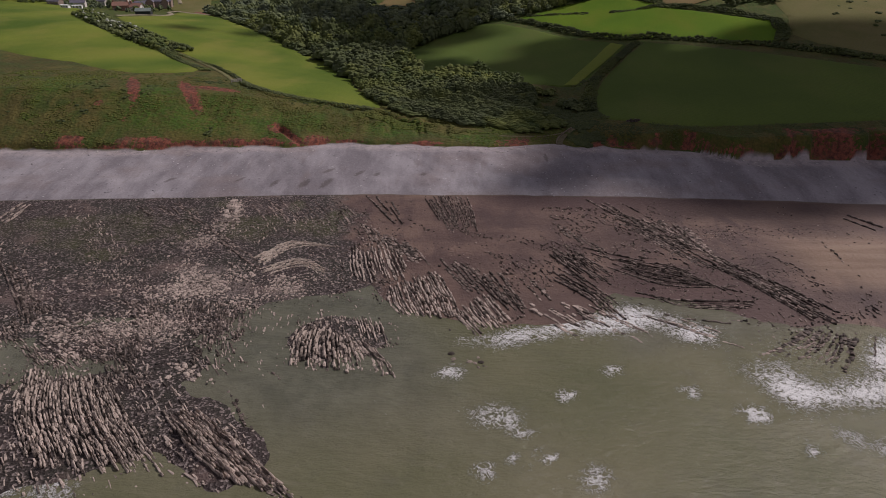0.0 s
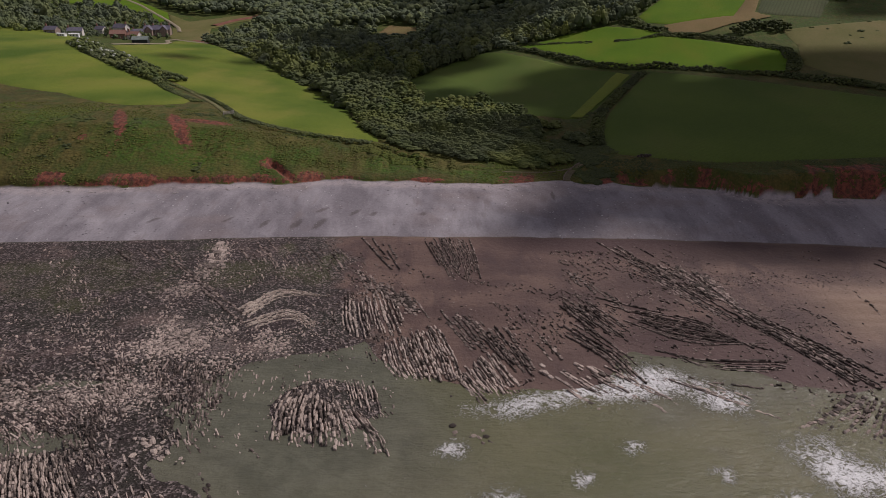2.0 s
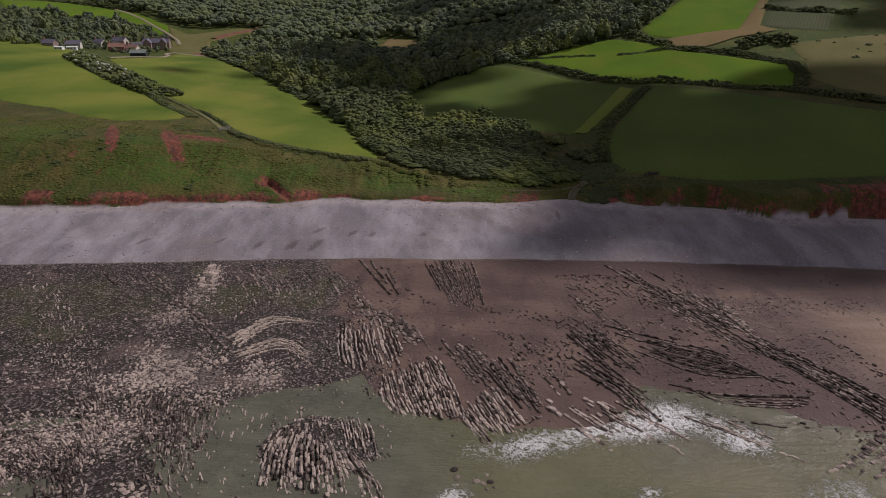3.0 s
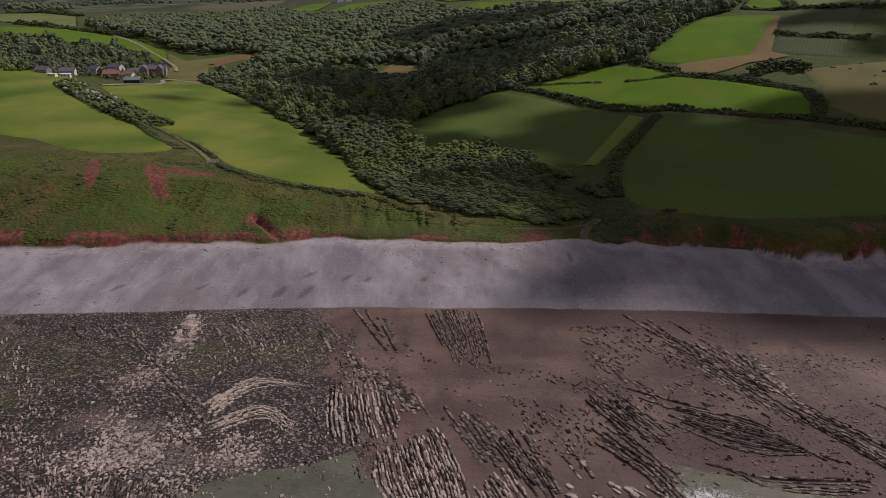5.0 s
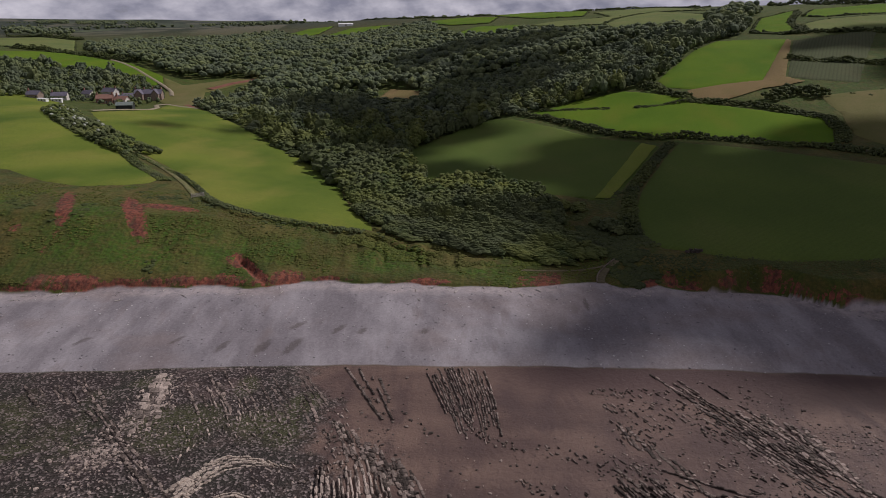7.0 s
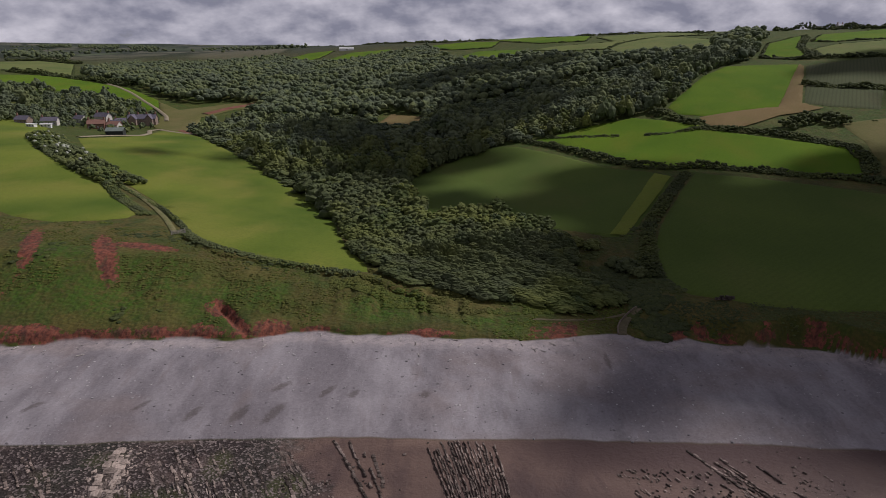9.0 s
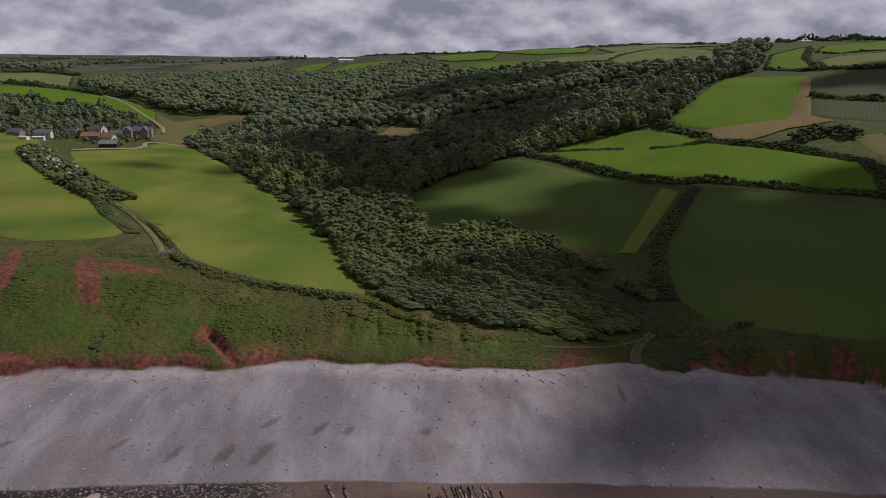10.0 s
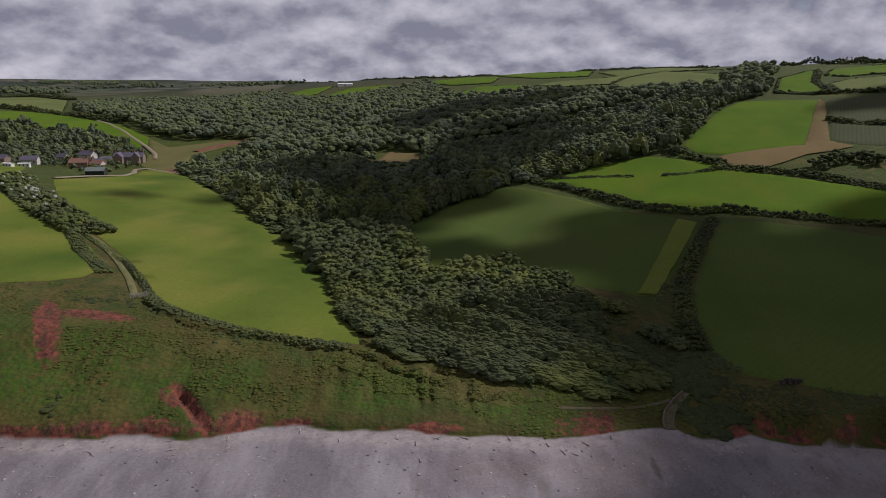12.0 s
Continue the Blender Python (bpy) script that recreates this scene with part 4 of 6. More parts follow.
def rock_material(name, dark, pale, share, weed, shade_=0.7):
    k = Nodes(name)
    r = k.calc("ADD", k.calc("MULTIPLY", k.attr("tone"), 0.50), k.calc("MULTIPLY", k.noise(0.8, 6, 0.75), 0.62))
    c = k.mix(k.band(r, 1 - share - 0.08, 1 - share + 0.25), dark, pale)
    c = k.mix(k.band(k.noise(0.12, 3), 0.45, 0.62, 0, weed), c, (0.06, 0.068, 0.032))
    c = k.mix(k.band(k.noise(0.055, 4, 0.6), 0.44, 0.58, shade_, 0), c, tuple(v * 0.9 for v in dark))
    c = k.mix(k.band(k.noise(2.2, 5, 0.75), 0.50, 0.68, 0, 0.6), c, tuple(v * 0.5 for v in dark))
    c = k.mix(k.band(k.noise(0.9, 3, 0.6), 0.55, 0.75, 0, 0.4), c, pale)
    return k.done(c, 0.8, k.noise(3.2, 5, 0.7, (1, 1, 2)), 0.22, 0.9)


ROCK = {
    "pale": rock_material("rock_pale", (0.060, 0.045, 0.038), (0.55, 0.445, 0.38), 0.60, 0.06, 0.2),
    "bare": rock_material("rock_bare", (0.15, 0.115, 0.095), (0.52, 0.43, 0.355), 0.72, 0.0, 0.0),
    "dark": rock_material("rock_dark", (0.050, 0.037, 0.031), (0.39, 0.305, 0.262), 0.50, 0.1, 0.5),
    "grey": rock_material("rock_grey", (0.034, 0.030, 0.025), (0.235, 0.200, 0.178), 0.34, 0.25),
}
BLOCKS, STONES = block_templates(3), stone_templates(9)

# Bands of upturned strata: the first ledge, the last ledge and how many lie from one to the other.
LEDGES = {
    "island": ([(-28, -106), (-29, -112), (-28.5, -119)], [(-13.5, -113), (-9.5, -118.5), (-8, -123)], 22),
    "island_b": ([(-18, -102), (-16, -108.5)], [(-13, -100), (-10.5, -111.5)], 9),
    "west_fold": ([(-76.5, -123), (-72.5, -134), (-63.5, -145.5)], [(-60, -125.5), (-50.5, -138), (-42.5, -146.5)], 30),
    "south_fold": ([(-46, -135), (-38.5, -143.5), (-33, -148)], [(-40.5, -134), (-30, -143.5), (-20.5, -152)], 22),
    "south_tail": ([(-29.5, -143.5), (-23, -149), (-18, -153)], [(-30.5, -146), (-26, -150.5), (-21, -153.5)], 4),
    "comb": ([(-23, -72), (-22, -79.5), (-20.5, -85)], [(-11.5, -69.5), (-9.5, -76.5), (-7.5, -83.5)], 14),
    "comb_b": ([(-12, -90), (-11, -96), (-8.5, -101)], [(-0.5, -83), (3, -94), (4.5, -102)], 18),
    "slant": ([(3, -100.5), (7.5, -109.5)], [(11, -92.5), (15, -103)], 14),
    "slant_b": ([(8, -85), (13, -96)], [(15.5, -86), (19.5, -98.5)], 8),
    "slant_c": ([(20, -87), (24, -97.5)], [(21.5, -85.5), (25.5, -96)], 2),
    "reef_a": ([(27.5, -73), (33.5, -84.5)], [(34, -70.5), (41.5, -82.5)], 8),
    "reef_b": ([(27.5, -86.5), (34, -94), (36.5, -100.5)], [(33, -83.5), (38, -92), (40, -97.5)], 5),
    "arc": ([(43, -72.5), (50, -76), (58, -79.5), (63.5, -87.5)], [(45, -82.5), (50, -87), (56, -89), (63, -88.5)], 12),
    "arc_b": ([(46, -91), (52, -94), (68, -94.5)], [(48.5, -92), (52.5, -97), (66.5, -98.5)], 5),
    "arc_c": ([(52.5, -100.5), (65, -102.5)], [(54, -102), (64, -104)], 2),
    "long_up": ([(44.5, -46), (55.5, -64.5), (64, -79)], [(58, -49), (65, -62.5), (69.5, -72.5)], 10),
    "long_low": ([(66.5, -79), (73, -89.5), (80.5, -105)], [(70, -75.5), (77.5, -85.5), (85.5, -98)], 7),
    "long_b": ([(112.5, -49.5), (119.5, -60.5)], [(115.5, -48.5), (122.5, -58.5)], 2),
    "long_c": ([(62, -55.5), (66.5, -70.5)], [(67, -57), (69, -70.5)], 4),
    "fan": ([(62.5, -116), (71.5, -110.5), (77.5, -105)], [(77.5, -120), (81.5, -114.5), (84.5, -109.5)], 9),
    "fan_b": ([(82, -121.5), (88, -111.5)], [(84.5, -121.5), (90, -113)], 2),
    "toe_comb": ([(-5, -37.5), (-2, -47.5), (0.5, -57)], [(7.5, -37.5), (9, -48.5), (9.5, -58.5)], 17),
    "toe_comb_b": ([(-21.5, -38.5), (-14.5, -52)], [(-15.5, -38), (-10.5, -53.5)], 4),
    "pale_fold": ([(-46.5, -76), (-43.3, -70), (-40.5, -66.4), (-36, -66.4), (-29, -68.8)], [(-43, -77.5), (-41, -73), (-38.5, -70), (-36, -68.6), (-29, -69.4)], 6),
    "pale_fold_b": ([(-42.5, -80.4), (-38.9, -77.4), (-35.6, -74.9), (-31, -77.3), (-27.5, -81.5)], [(-41, -83.5), (-37.5, -81), (-34.8, -79), (-31, -80.5), (-28.5, -83.5)], 6),
    "pale_band": ([(-62, -42.5), (-59.5, -58.5)], [(-59.5, -41.5), (-56, -58)], 4),
    "dark_bar": ([(-73.5, -50.5), (-61, -63.5), (-47, -78)], [(-73, -48.5), (-60, -62), (-46.5, -76)], 3),
    "corner": ([(-122.5, -54.5), (-122.5, -44.5)], [(-119, -58), (-118.5, -47.5)], 4),
    "mid_a": ([(32, -55.5), (34.5, -64)], [(39.5, -67), (42.5, -75)], 4),
    "mid_b": ([(-22, -56), (-18, -66)], [(-6, -71), (-2.5, -79.5)], 14),
    "west_mid": ([(-80, -103), (-71, -109.5)], [(-80, -111.5), (-70.5, -119)], 6),
    "west_mid_b": ([(-106, -81.5), (-88.5, -103.5)], [(-101.5, -80), (-85, -103)], 5),
    "islet": ([(-33, -121.5), (-28.5, -126)], [(-31.5, -121), (-28.5, -124.5)], 3),
    "islet_b": ([(-37, -129), (-32.5, -136.5)], [(-31.5, -130), (-28, -137)], 5),
    "surf_ledge": ([(20, -99.5), (29, -110.5)], [(34, -97.5), (44, -108)], 10),
    "surf_ledge_b": ([(43, -101), (58, -112)], [(47, -98.5), (62, -110)], 5),
    "comb_c": ([(0, -78), (6, -91)], [(8.5, -79), (12, -88)], 7),
    "toe_west": ([(-56, -41.5), (-51, -50), (-48, -55)], [(-30, -41), (-25, -49), (-22, -56)], 13),
    "toe_west_b": ([(-88, -45), (-80, -53)], [(-74, -44), (-68, -52)], 6),
}
LEDGE_LOOK = {
    "long_up": ("dark", 0.35, 0.28), "long_low": ("dark", 0.55, 0.05), "arc": ("dark", 0.45, 0.15), "island": ("pale", 0.8, 0.05), "island_b": ("pale", 0.5, 0.15), "west_fold": ("pale", 0.8, 0.08), "south_fold": ("pale", 0.9, 0.09), "toe_west": ("dark", 0.22, 0.3), "toe_west_b": ("dark", 0.3, 0.3),
    "south_tail": ("dark", 0.7, 0.2), "comb": ("pale", 0.5, 0.2), "fan": ("dark", 0.6, 0.05), "fan_b": ("dark", 0.3, 0.2), "reef_a": ("dark", 0.5, 0.12), "reef_b": ("dark", 0.5, 0.1), "arc_b": ("dark", 0.5, 0.06), "comb_b": ("pale", 0.55, 0.09), "toe_comb": ("dark", 0.35, 0.2),
    "pale_fold": ("bare", 0.32, 0.02), "pale_fold_b": ("bare", 0.26, 0.05), "pale_band": ("pale", 0.24, 0.3), "surf_ledge": ("pale", 0.5, 0.35), "surf_ledge_b": ("pale", 0.45, 0.35), "mid_b": ("dark", 0.32, 0.35),
    "mid_a": ("dark", 0.3, 0.35), "corner": ("pale", 0.5, 0.2), "slant": ("pale", 0.45, 0.09), "slant_b": ("dark", 0.45, 0.2),
}


def along(line, u):
    q = np.array(line, float)
    s_ = np.r_[0, np.cumsum(np.hypot(*np.diff(q, axis=0).T))]
    u = np.asarray(u, float) * s_[-1]
    out = np.stack([np.interp(u, s_, q[:, 0]), np.interp(u, s_, q[:, 1])], -1)
    d0, d1 = (q[1] - q[0]) / (s_[1] + 1e-9), (q[-1] - q[-2]) / (s_[-1] - s_[-2] + 1e-9)
    out = out + np.minimum(u, 0)[..., None] * d0 + np.maximum(u - s_[-1], 0)[..., None] * d1
    return out, s_[-1]


def ridge(line, wide, high, gaps, seed, joint=(0.7, 2.4), taper=0.0):
    """One upturned bed: a row of angular blocks, parted by joints, worn and broken away in places."""
    rng_, rs = random.Random(seed), np.random.RandomState(seed)
    total = along(line, [0])[1]
    rag, over = (0.10, 0.10) if gaps < 0.1 else (0.25, 0.28)
    start, end = total * rng_.uniform(-over, rag), total * (1 + rng_.uniform(-rag, over))
    spans = []
    while start < end - 0.3:
        stop = min(end, start + rng_.uniform(*joint))
        spans.append((start, stop - rng_.uniform(0.03, 0.16)))
        start = stop
    s0 = np.array([a for a, _ in spans])
    lost = rough(s0, s0 * 0 + 9, 5, seed + 2, 2) < max(gaps, 0.12) * 1.6 - 0.85
    if not spans:
        return np.zeros((0, 3)), [], []
    st = np.linspace(spans[0][0], spans[-1][1], max(6, int(total / 0.8)))
    p, _ = along(line, st / total)
    depth = st, shore(p[:, 0], p[:, 1])
    v, tones = [], []

    def station(at, p, d, w, lvl, tone_, cut_):
        side = np.array([-d[1], d[0]])
        base = max(float(np.interp(at, *depth)), -0.25)
        cut_ = cut_ or p[1] > float(np.interp(p[0], TOE_X, TOE_Y)) - 1.2
        for across, rise in ((-0.50, -1), (-0.46, 0.84), (-0.02, 1.0), (0.40, 0.74), (0.54, -1)):
            q = p + side * (w * (across + 0.07 * rs.uniform(-1, 1))) + d * (0.08 * rs.uniform(-1, 1))
            v.append((q[0], q[1], base - 0.35 if rise < 0 else base - 0.12 if cut_ else base + lvl * (rise + 0.12 * rs.uniform(-1, 1))))
            tones.append(tone_)

    for (a, b), gone in zip(spans, lost):
        n = 2 if gone else 3 if b - a < 1.2 else 4
        st = np.linspace(a, b, n)
        p, _ = along(line, st / total)
        d = p[-1] - p[0]
        d /= np.hypot(*d) + 1e-9
        w = wide * rng_.uniform(0.75, 1.1) * np.clip(1 - taper * st / total, 0.25, 1)
        lvl, tip, tone_ = high * rng_.uniform(0.5, 1.2), rng_.uniform(-0.25, 0.25), rng_.random()
        p = p + np.array([-d[1], d[0]]) * (wide * rng_.uniform(-0.3, 0.3) + 0.14 * wide * rough(st, st * 0, 5, seed, 3))[:, None]
        for i in range(n):
            station(st[i], p[i], d, w[i] * (0.8 if i in (0, n - 1) else 1.0), lvl * (1 + tip * (2 * i / (n - 1) - 1)) * (0.85 if i in (0, n - 1) else 1.0), tone_, gone)
        station(st[-1] + 0.06, p[-1] + d * 0.06, d, w[-1], 0, 0.0, True)
    faces = []
    for i in range(len(v) // 5 - 1):
        for c in range(4):
            k = i * 5 + c
            faces.append((k, k + 5, k + 6, k + 1))
    faces.append(tuple(range(5)))
    faces.append(tuple(range(len(v) - 1, len(v) - 6, -1)))
    return np.array(v), faces, tones


def outcrop(first, last, count_, look_, high, gaps, seed, broad=0.0, joint=(0.7, 2.4), taper=0.0):
    rng_ = random.Random(seed)
    count = count_ if broad or count_ < 5 else int(count_ * 1.3)
    u = np.linspace(0, 1, 40)
    a, b = along(first, u)[0], along(last, u)[0]
    for _ in range(30):
        for q in (a, b):
            q[1:-1] = (q[:-2] + 2 * q[1:-1] + q[2:]) / 4
    gap = max(0.5, np.hypot(*(a - b).T).mean() / max(1, count - 1))
    root = new("rock_outcrop")
    mid = (a[20] + b[20]) / 2
    root.location = (*mid, float(shore(*mid)))
    for i in range(count):
        w = (i + rng_.uniform(-0.3, 0.3)) / max(1, count - 1)
        v, faces, tones = ridge(a * (1 - w) + b * w, broad * rng_.uniform(0.7, 1.2) if broad else min(1.25, 1.1 if gaps < 0.1 else 0.8) * rng_.uniform(0.5, 1.1) if gap > 1.4 else gap * rng_.uniform(0.5, 1.05) if gaps < 0.1 else gap * rng_.uniform(0.45, 0.85), high * rng_.choice((0.4, 0.55, 0.7, 0.8, 1.0, 1.15)), gaps, seed * 40 + i, joint, taper)
        if not faces:
            continue
        bed = put_mesh("rock_ledge", (v - np.array(root.location)).tolist(), faces, ROCK[look_], root, False)
        give(bed, "tone", tones)
    kind_ = {"pale": "pale tan upturned rock ledges with dark clefts", "dark": "dark brown weed-stained rock ledges in wet sand", "bare": "bare cream-coloured folded rock bed among dark stones"}[look_]
    return tagged(root, kind_, "rock outcrop", "ledges of the foreshore")


for n_, (key, (first, last, count)) in enumerate(LEDGES.items()):
    outcrop(first, last, count, *LEDGE_LOOK.get(key, ("dark", 0.38, 0.2)), 70 + n_, {"pale_fold": 1.1, "pale_fold_b": 0.8, "pale_band": 1.6}.get(key, 0.0), (0.35, 1.0) if key.startswith("pale_fold") else (0.6, 2.0) if LEDGE_LOOK.get(key, ("dark",))[0] == "pale" else (0.4, 1.4), 0.7 if key.startswith("pale_fold") else 0.0)


def rubble(name, label, look_, spots, rng_, thin=0.0, seed=0):
    """Loose stones round the given spots: x, y, reach x, reach y, how many, least and greatest size."""
    rows = []
    for cx, cy, rx, ry, count, lo, hi in spots:
        for _ in range(count):
            x, y = rng_.gauss(cx, rx), rng_.gauss(cy, ry)
            s_ = lo + (hi - lo) * rng_.random() ** 3
            rows.append((rng_.randrange(8), x, y, 0, s_ * rng_.uniform(0.8, 1.5), s_, s_ * rng_.uniform(0.6, 1.0), rng_.uniform(0, 6.3)))
    r = np.array(rows)
    g = land(r[:, 1], r[:, 2])
    keep = (g > (-0.02 if look_ == "pale" else -0.5)) & (r[:, 2] < toe(r[:, 1]) - 0.5) & (rough(r[:, 1], r[:, 2], 9, seed) + 0.45 * (2 * hash2(r[:, 1], r[:, 2], seed) - 1) > thin)
    if look_ != "dark":
        keep &= oval(r[:, 1], r[:, 2], -37, -74, 11, 10) < 0.55  # swept off the folded bed
    r = r[keep]
    r[:, 3] = np.maximum(land(r[:, 1], r[:, 2]), -0.2)
    return tagged(join_copies(name, STONES, r, ROCK[look_]), label, "loose rocks", kind="stuff")


rr = random.Random(17)
rubble("boulders", "pale tan boulders strewn over the rock platform", "pale",
       [(-63, -68, 3.5, 3.5, 700, 0.2, 0.8), (-59, -90, 8, 3.5, 2600, 0.18, 0.8), (-57, -84, 6, 4, 1800, 0.18, 0.8), (-60, -107, 7, 4, 1900, 0.16, 0.7), (-66, -110, 9, 5, 1700, 0.16, 0.7), (-35, -90, 6, 4, 1500, 0.18, 0.8),
        (-29, -101, 5, 3, 1000, 0.2, 0.9), (-40, -107, 5, 3.5, 1200, 0.18, 0.8), (-48, -92, 8, 5, 1800, 0.18, 0.8), (-78, -111, 6, 5, 1200, 0.2, 0.9), (-88, -92, 10, 8, 900, 0.2, 0.9), (-60, -50, 2, 7, 600, 0.2, 0.8),
        (-50, -118, 6, 3, 260, 0.3, 1.5), (-33, -135, 2.2, 2.2, 40, 0.5, 2.0), (-45, -122, 3, 2, 120, 0.3, 1.4)], rr, 0.12, 3)
rubble("stones", "grey weedy stones covering the rock platform", "grey",
       [(-80, -75, 30, 16, 5200, 0.15, 0.45), (-100, -60, 25, 12, 4200, 0.15, 0.45), (-45, -62, 16, 12, 2400, 0.15, 0.45), (-130, -85, 22, 22, 2000, 0.2, 0.7), (-70, -110, 25, 12, 2200, 0.2, 0.7)], rr, -0.12, 7)
rubble("shore_stones", "small dark stones in the wet sand", "dark",
       [(83, -61, 16, 2.5, 700, 0.2, 0.6), (60, -62, 7, 9, 1100, 0.2, 0.6), (52, -84, 8, 4, 900, 0.2, 0.6), (2, -75, 14, 10, 220, 0.2, 0.8), (-15, -62, 8, 8, 220, 0.2, 0.8),
        (3, -121, 3, 2.5, 160, 0.4, 1.5), (75, -112, 7, 4, 500, 0.2, 0.6), (76, -84, 6, 8, 700, 0.2, 0.6), (33, -70, 5, 7, 300, 0.2, 0.6)], rr, -0.5, 8)



def strike(x, y):
    """Which way the beds run at a place, from the ledges round it."""
    total = np.zeros((len(x), 2))
    for first, last, _ in LEDGES.values():
        for line in (first, last):
            q = np.array(line, float)
            for a, b in zip(q, q[1:]):
                d = (b - a) / (np.hypot(*(b - a)) + 1e-9)
                if d[1] > 0:
                    d = -d
                w = 1.0 / (4 + (x - (a[0] + b[0]) / 2) ** 2 + (y - (a[1] + b[1]) / 2) ** 2) ** 1.5
                total += w[:, None] * d
    return np.arctan2(total[:, 1], total[:, 0])


def slabs(name, label, look_, count, xs, ys, sizes, thin, seed, patch=7):
    rs = np.random.RandomState(seed)
    x, y = rs.uniform(*xs, count), rs.uniform(*ys, count)
    turn = strike(x, y)
    # clumped in bands that follow the beds
    band_ = rough(x * np.sin(turn) - y * np.cos(turn), (x * np.cos(turn) + y * np.sin(turn)) * 0.25, patch, seed, 3)
    g = land(x, y)
    ok = (band_ > thin) & (y < toe(x) - 1) & (g > -0.45)
    ln = sizes[0] + (sizes[1] - sizes[0]) * rs.random_sample(count) ** 2.5
    r = np.c_[rs.randint(0, 8, count), x, y, np.maximum(g, -0.2) - 0.12, ln, rs.uniform(0.2, 0.5, count), rs.uniform(0.2, 0.5, count), turn + rs.normal(0, 0.12, count)][ok]
    return tagged(join_copies(name, BLOCKS, r, ROCK[look_]), label, "loose rocks", kind="stuff")


slabs("sand_slabs", "dark broken rock slabs standing out of wet sand", "dark", 7000, (-30, 100), (-106, -44), (0.25, 1.5), 0.24, 91)
slabs("platform_slabs", "pale and dark broken slabs of the rock platform", "pale", 3800, (-125, -18), (-125, -46), (0.3, 2.0), 0.2, 92)
slabs("reef_slabs", "pale slabs between the ledges of the outer reef", "pale", 1500, (-90, -30), (-152, -100), (0.4, 3.0), -0.05, 93)
slabs("mass_slabs", "brown tilted slabs of the broken rock mass", "dark", 3000, (-90, -40), (-127, -96), (0.5, 3.0), -0.05, 95, 6)
slabs("island_slabs", "pale broken slabs filling the striped reef", "pale", 450, (-30, -8), (-123, -101), (0.4, 1.6), -0.1, 94)
# ------------------------------------------------------------------ trees
def crown_arrays(seed, big, small, leaves, level=2):
    """A crown about 1 high and 1 wide: a dome of boughs, smaller leaf clumps over it, loose sprays on those."""
    rng_ = random.Random(seed)
    bm = bmesh.new()
    lean = Vector((rng_.uniform(-0.06, 0.06), rng_.uniform(-0.06, 0.06), 0))
    for i in range(big):
        a, r = i * 2.4 + rng_.uniform(-0.4, 0.4), 0.30 * math.sqrt((i + 0.3) / big)
        z = 0.22 + 0.42 * (1 - (r / 0.32) ** 2) * rng_.uniform(0.85, 1.1)
        lump(bm, Vector((r * math.cos(a), r * math.sin(a), z)) + lean * z, rng_.uniform(0.20, 0.28), rng_, 1.05, level)
    for i in range(small):
        a, h = rng_.uniform(0, math.tau), rng_.uniform(0.0, 1.0) ** 0.8
        r = 0.47 * math.sqrt(max(0.03, 1 - (h - 0.15) ** 2 / 0.80)) * rng_.uniform(0.82, 1.05)
        lump(bm, Vector((r * math.cos(a), r * math.sin(a), 0.08 + 0.80 * h)) + lean * h, rng_.uniform(0.065, 0.13), rng_, 0.9, 1)
    hull = [v.co.copy() for v in bm.verts]
    mid = Vector((0, 0, 0.4))
    for _ in range(leaves):
        p = mid + (rng_.choice(hull) - mid) * rng_.uniform(0.98, 1.10)
        u = Vector((rng_.gauss(0, 1), rng_.gauss(0, 1), rng_.gauss(0, 0.6))).normalized() * rng_.uniform(0.02, 0.045)
        w = Vector((rng_.gauss(0, 1), rng_.gauss(0, 1), rng_.gauss(0, 1))).normalized() * 0.04
        bm.faces.new([bm.verts.new(p - u), bm.verts.new(p + u), bm.verts.new(p + w)])
    return as_arrays(bm)


def limb(bm, a, b, ra, rb, sides=5):
    a, b = Vector(a), Vector(b)
    axis = (b - a).to_track_quat("Z", "Y").to_matrix()
    rings = []
    for p, r in ((a, ra), (b, rb)):
        rings.append([bm.verts.new(p + axis @ Vector((r * math.cos(i * math.tau / sides), r * math.sin(i * math.tau / sides), 0))) for i in range(sides)])
    for i in range(sides):
        bm.faces.new([rings[0][i], rings[0][(i + 1) % sides], rings[1][(i + 1) % sides], rings[1][i]])


def trunk_mesh():
    bm = bmesh.new()
    limb(bm, (0, 0, -0.08), (0.01, 0, 0.38), 0.035, 0.024)
    for i in range(4):
        a = i * 1.7
        limb(bm, (0.01, 0, 0.3 + 0.03 * i), (0.2 * math.cos(a), 0.2 * math.sin(a), 0.58 + 0.04 * i), 0.018, 0.006, 4)
    me = bpy.data.meshes.new("trunk")
    bm.to_mesh(me)
    bm.free()
    me.materials.append(BARK)
    return me


TRUNK = trunk_mesh()
NEAR_SHAPES = [crown_arrays(100 + i, 8, 28, 280) for i in range(6)]
MID_SHAPES = [crown_arrays(200 + i, 6, 15, 60, 1) for i in range(6)]
HILL_SHAPES = [crown_arrays(240 + i, 4, 7, 16, 1) for i in range(6)]
NEAR_CROWNS = []
for v_, f_ in NEAR_SHAPES:
    me = bpy.data.meshes.new("crown")
    me.from_pydata(v_.tolist(), [], f_.tolist())
    me.materials.append(LEAF)
    NEAR_CROWNS.append(me)


def plant(x, y, high, wide, rng, label, group, long_=0.0, turn=0.0):
    root = new("tree")
    root.matrix_world = Matrix.LocRotScale((x, y, float(land(x, y))), Euler((0, 0, turn if long_ else rng.uniform(0, 6.28))), (long_ or wide, wide, high))
    for name, me in (("trunk", TRUNK), ("crown", rng.choice(NEAR_CROWNS))):
        new(name, me).parent = root
    return tagged(root, label, "tree", group)


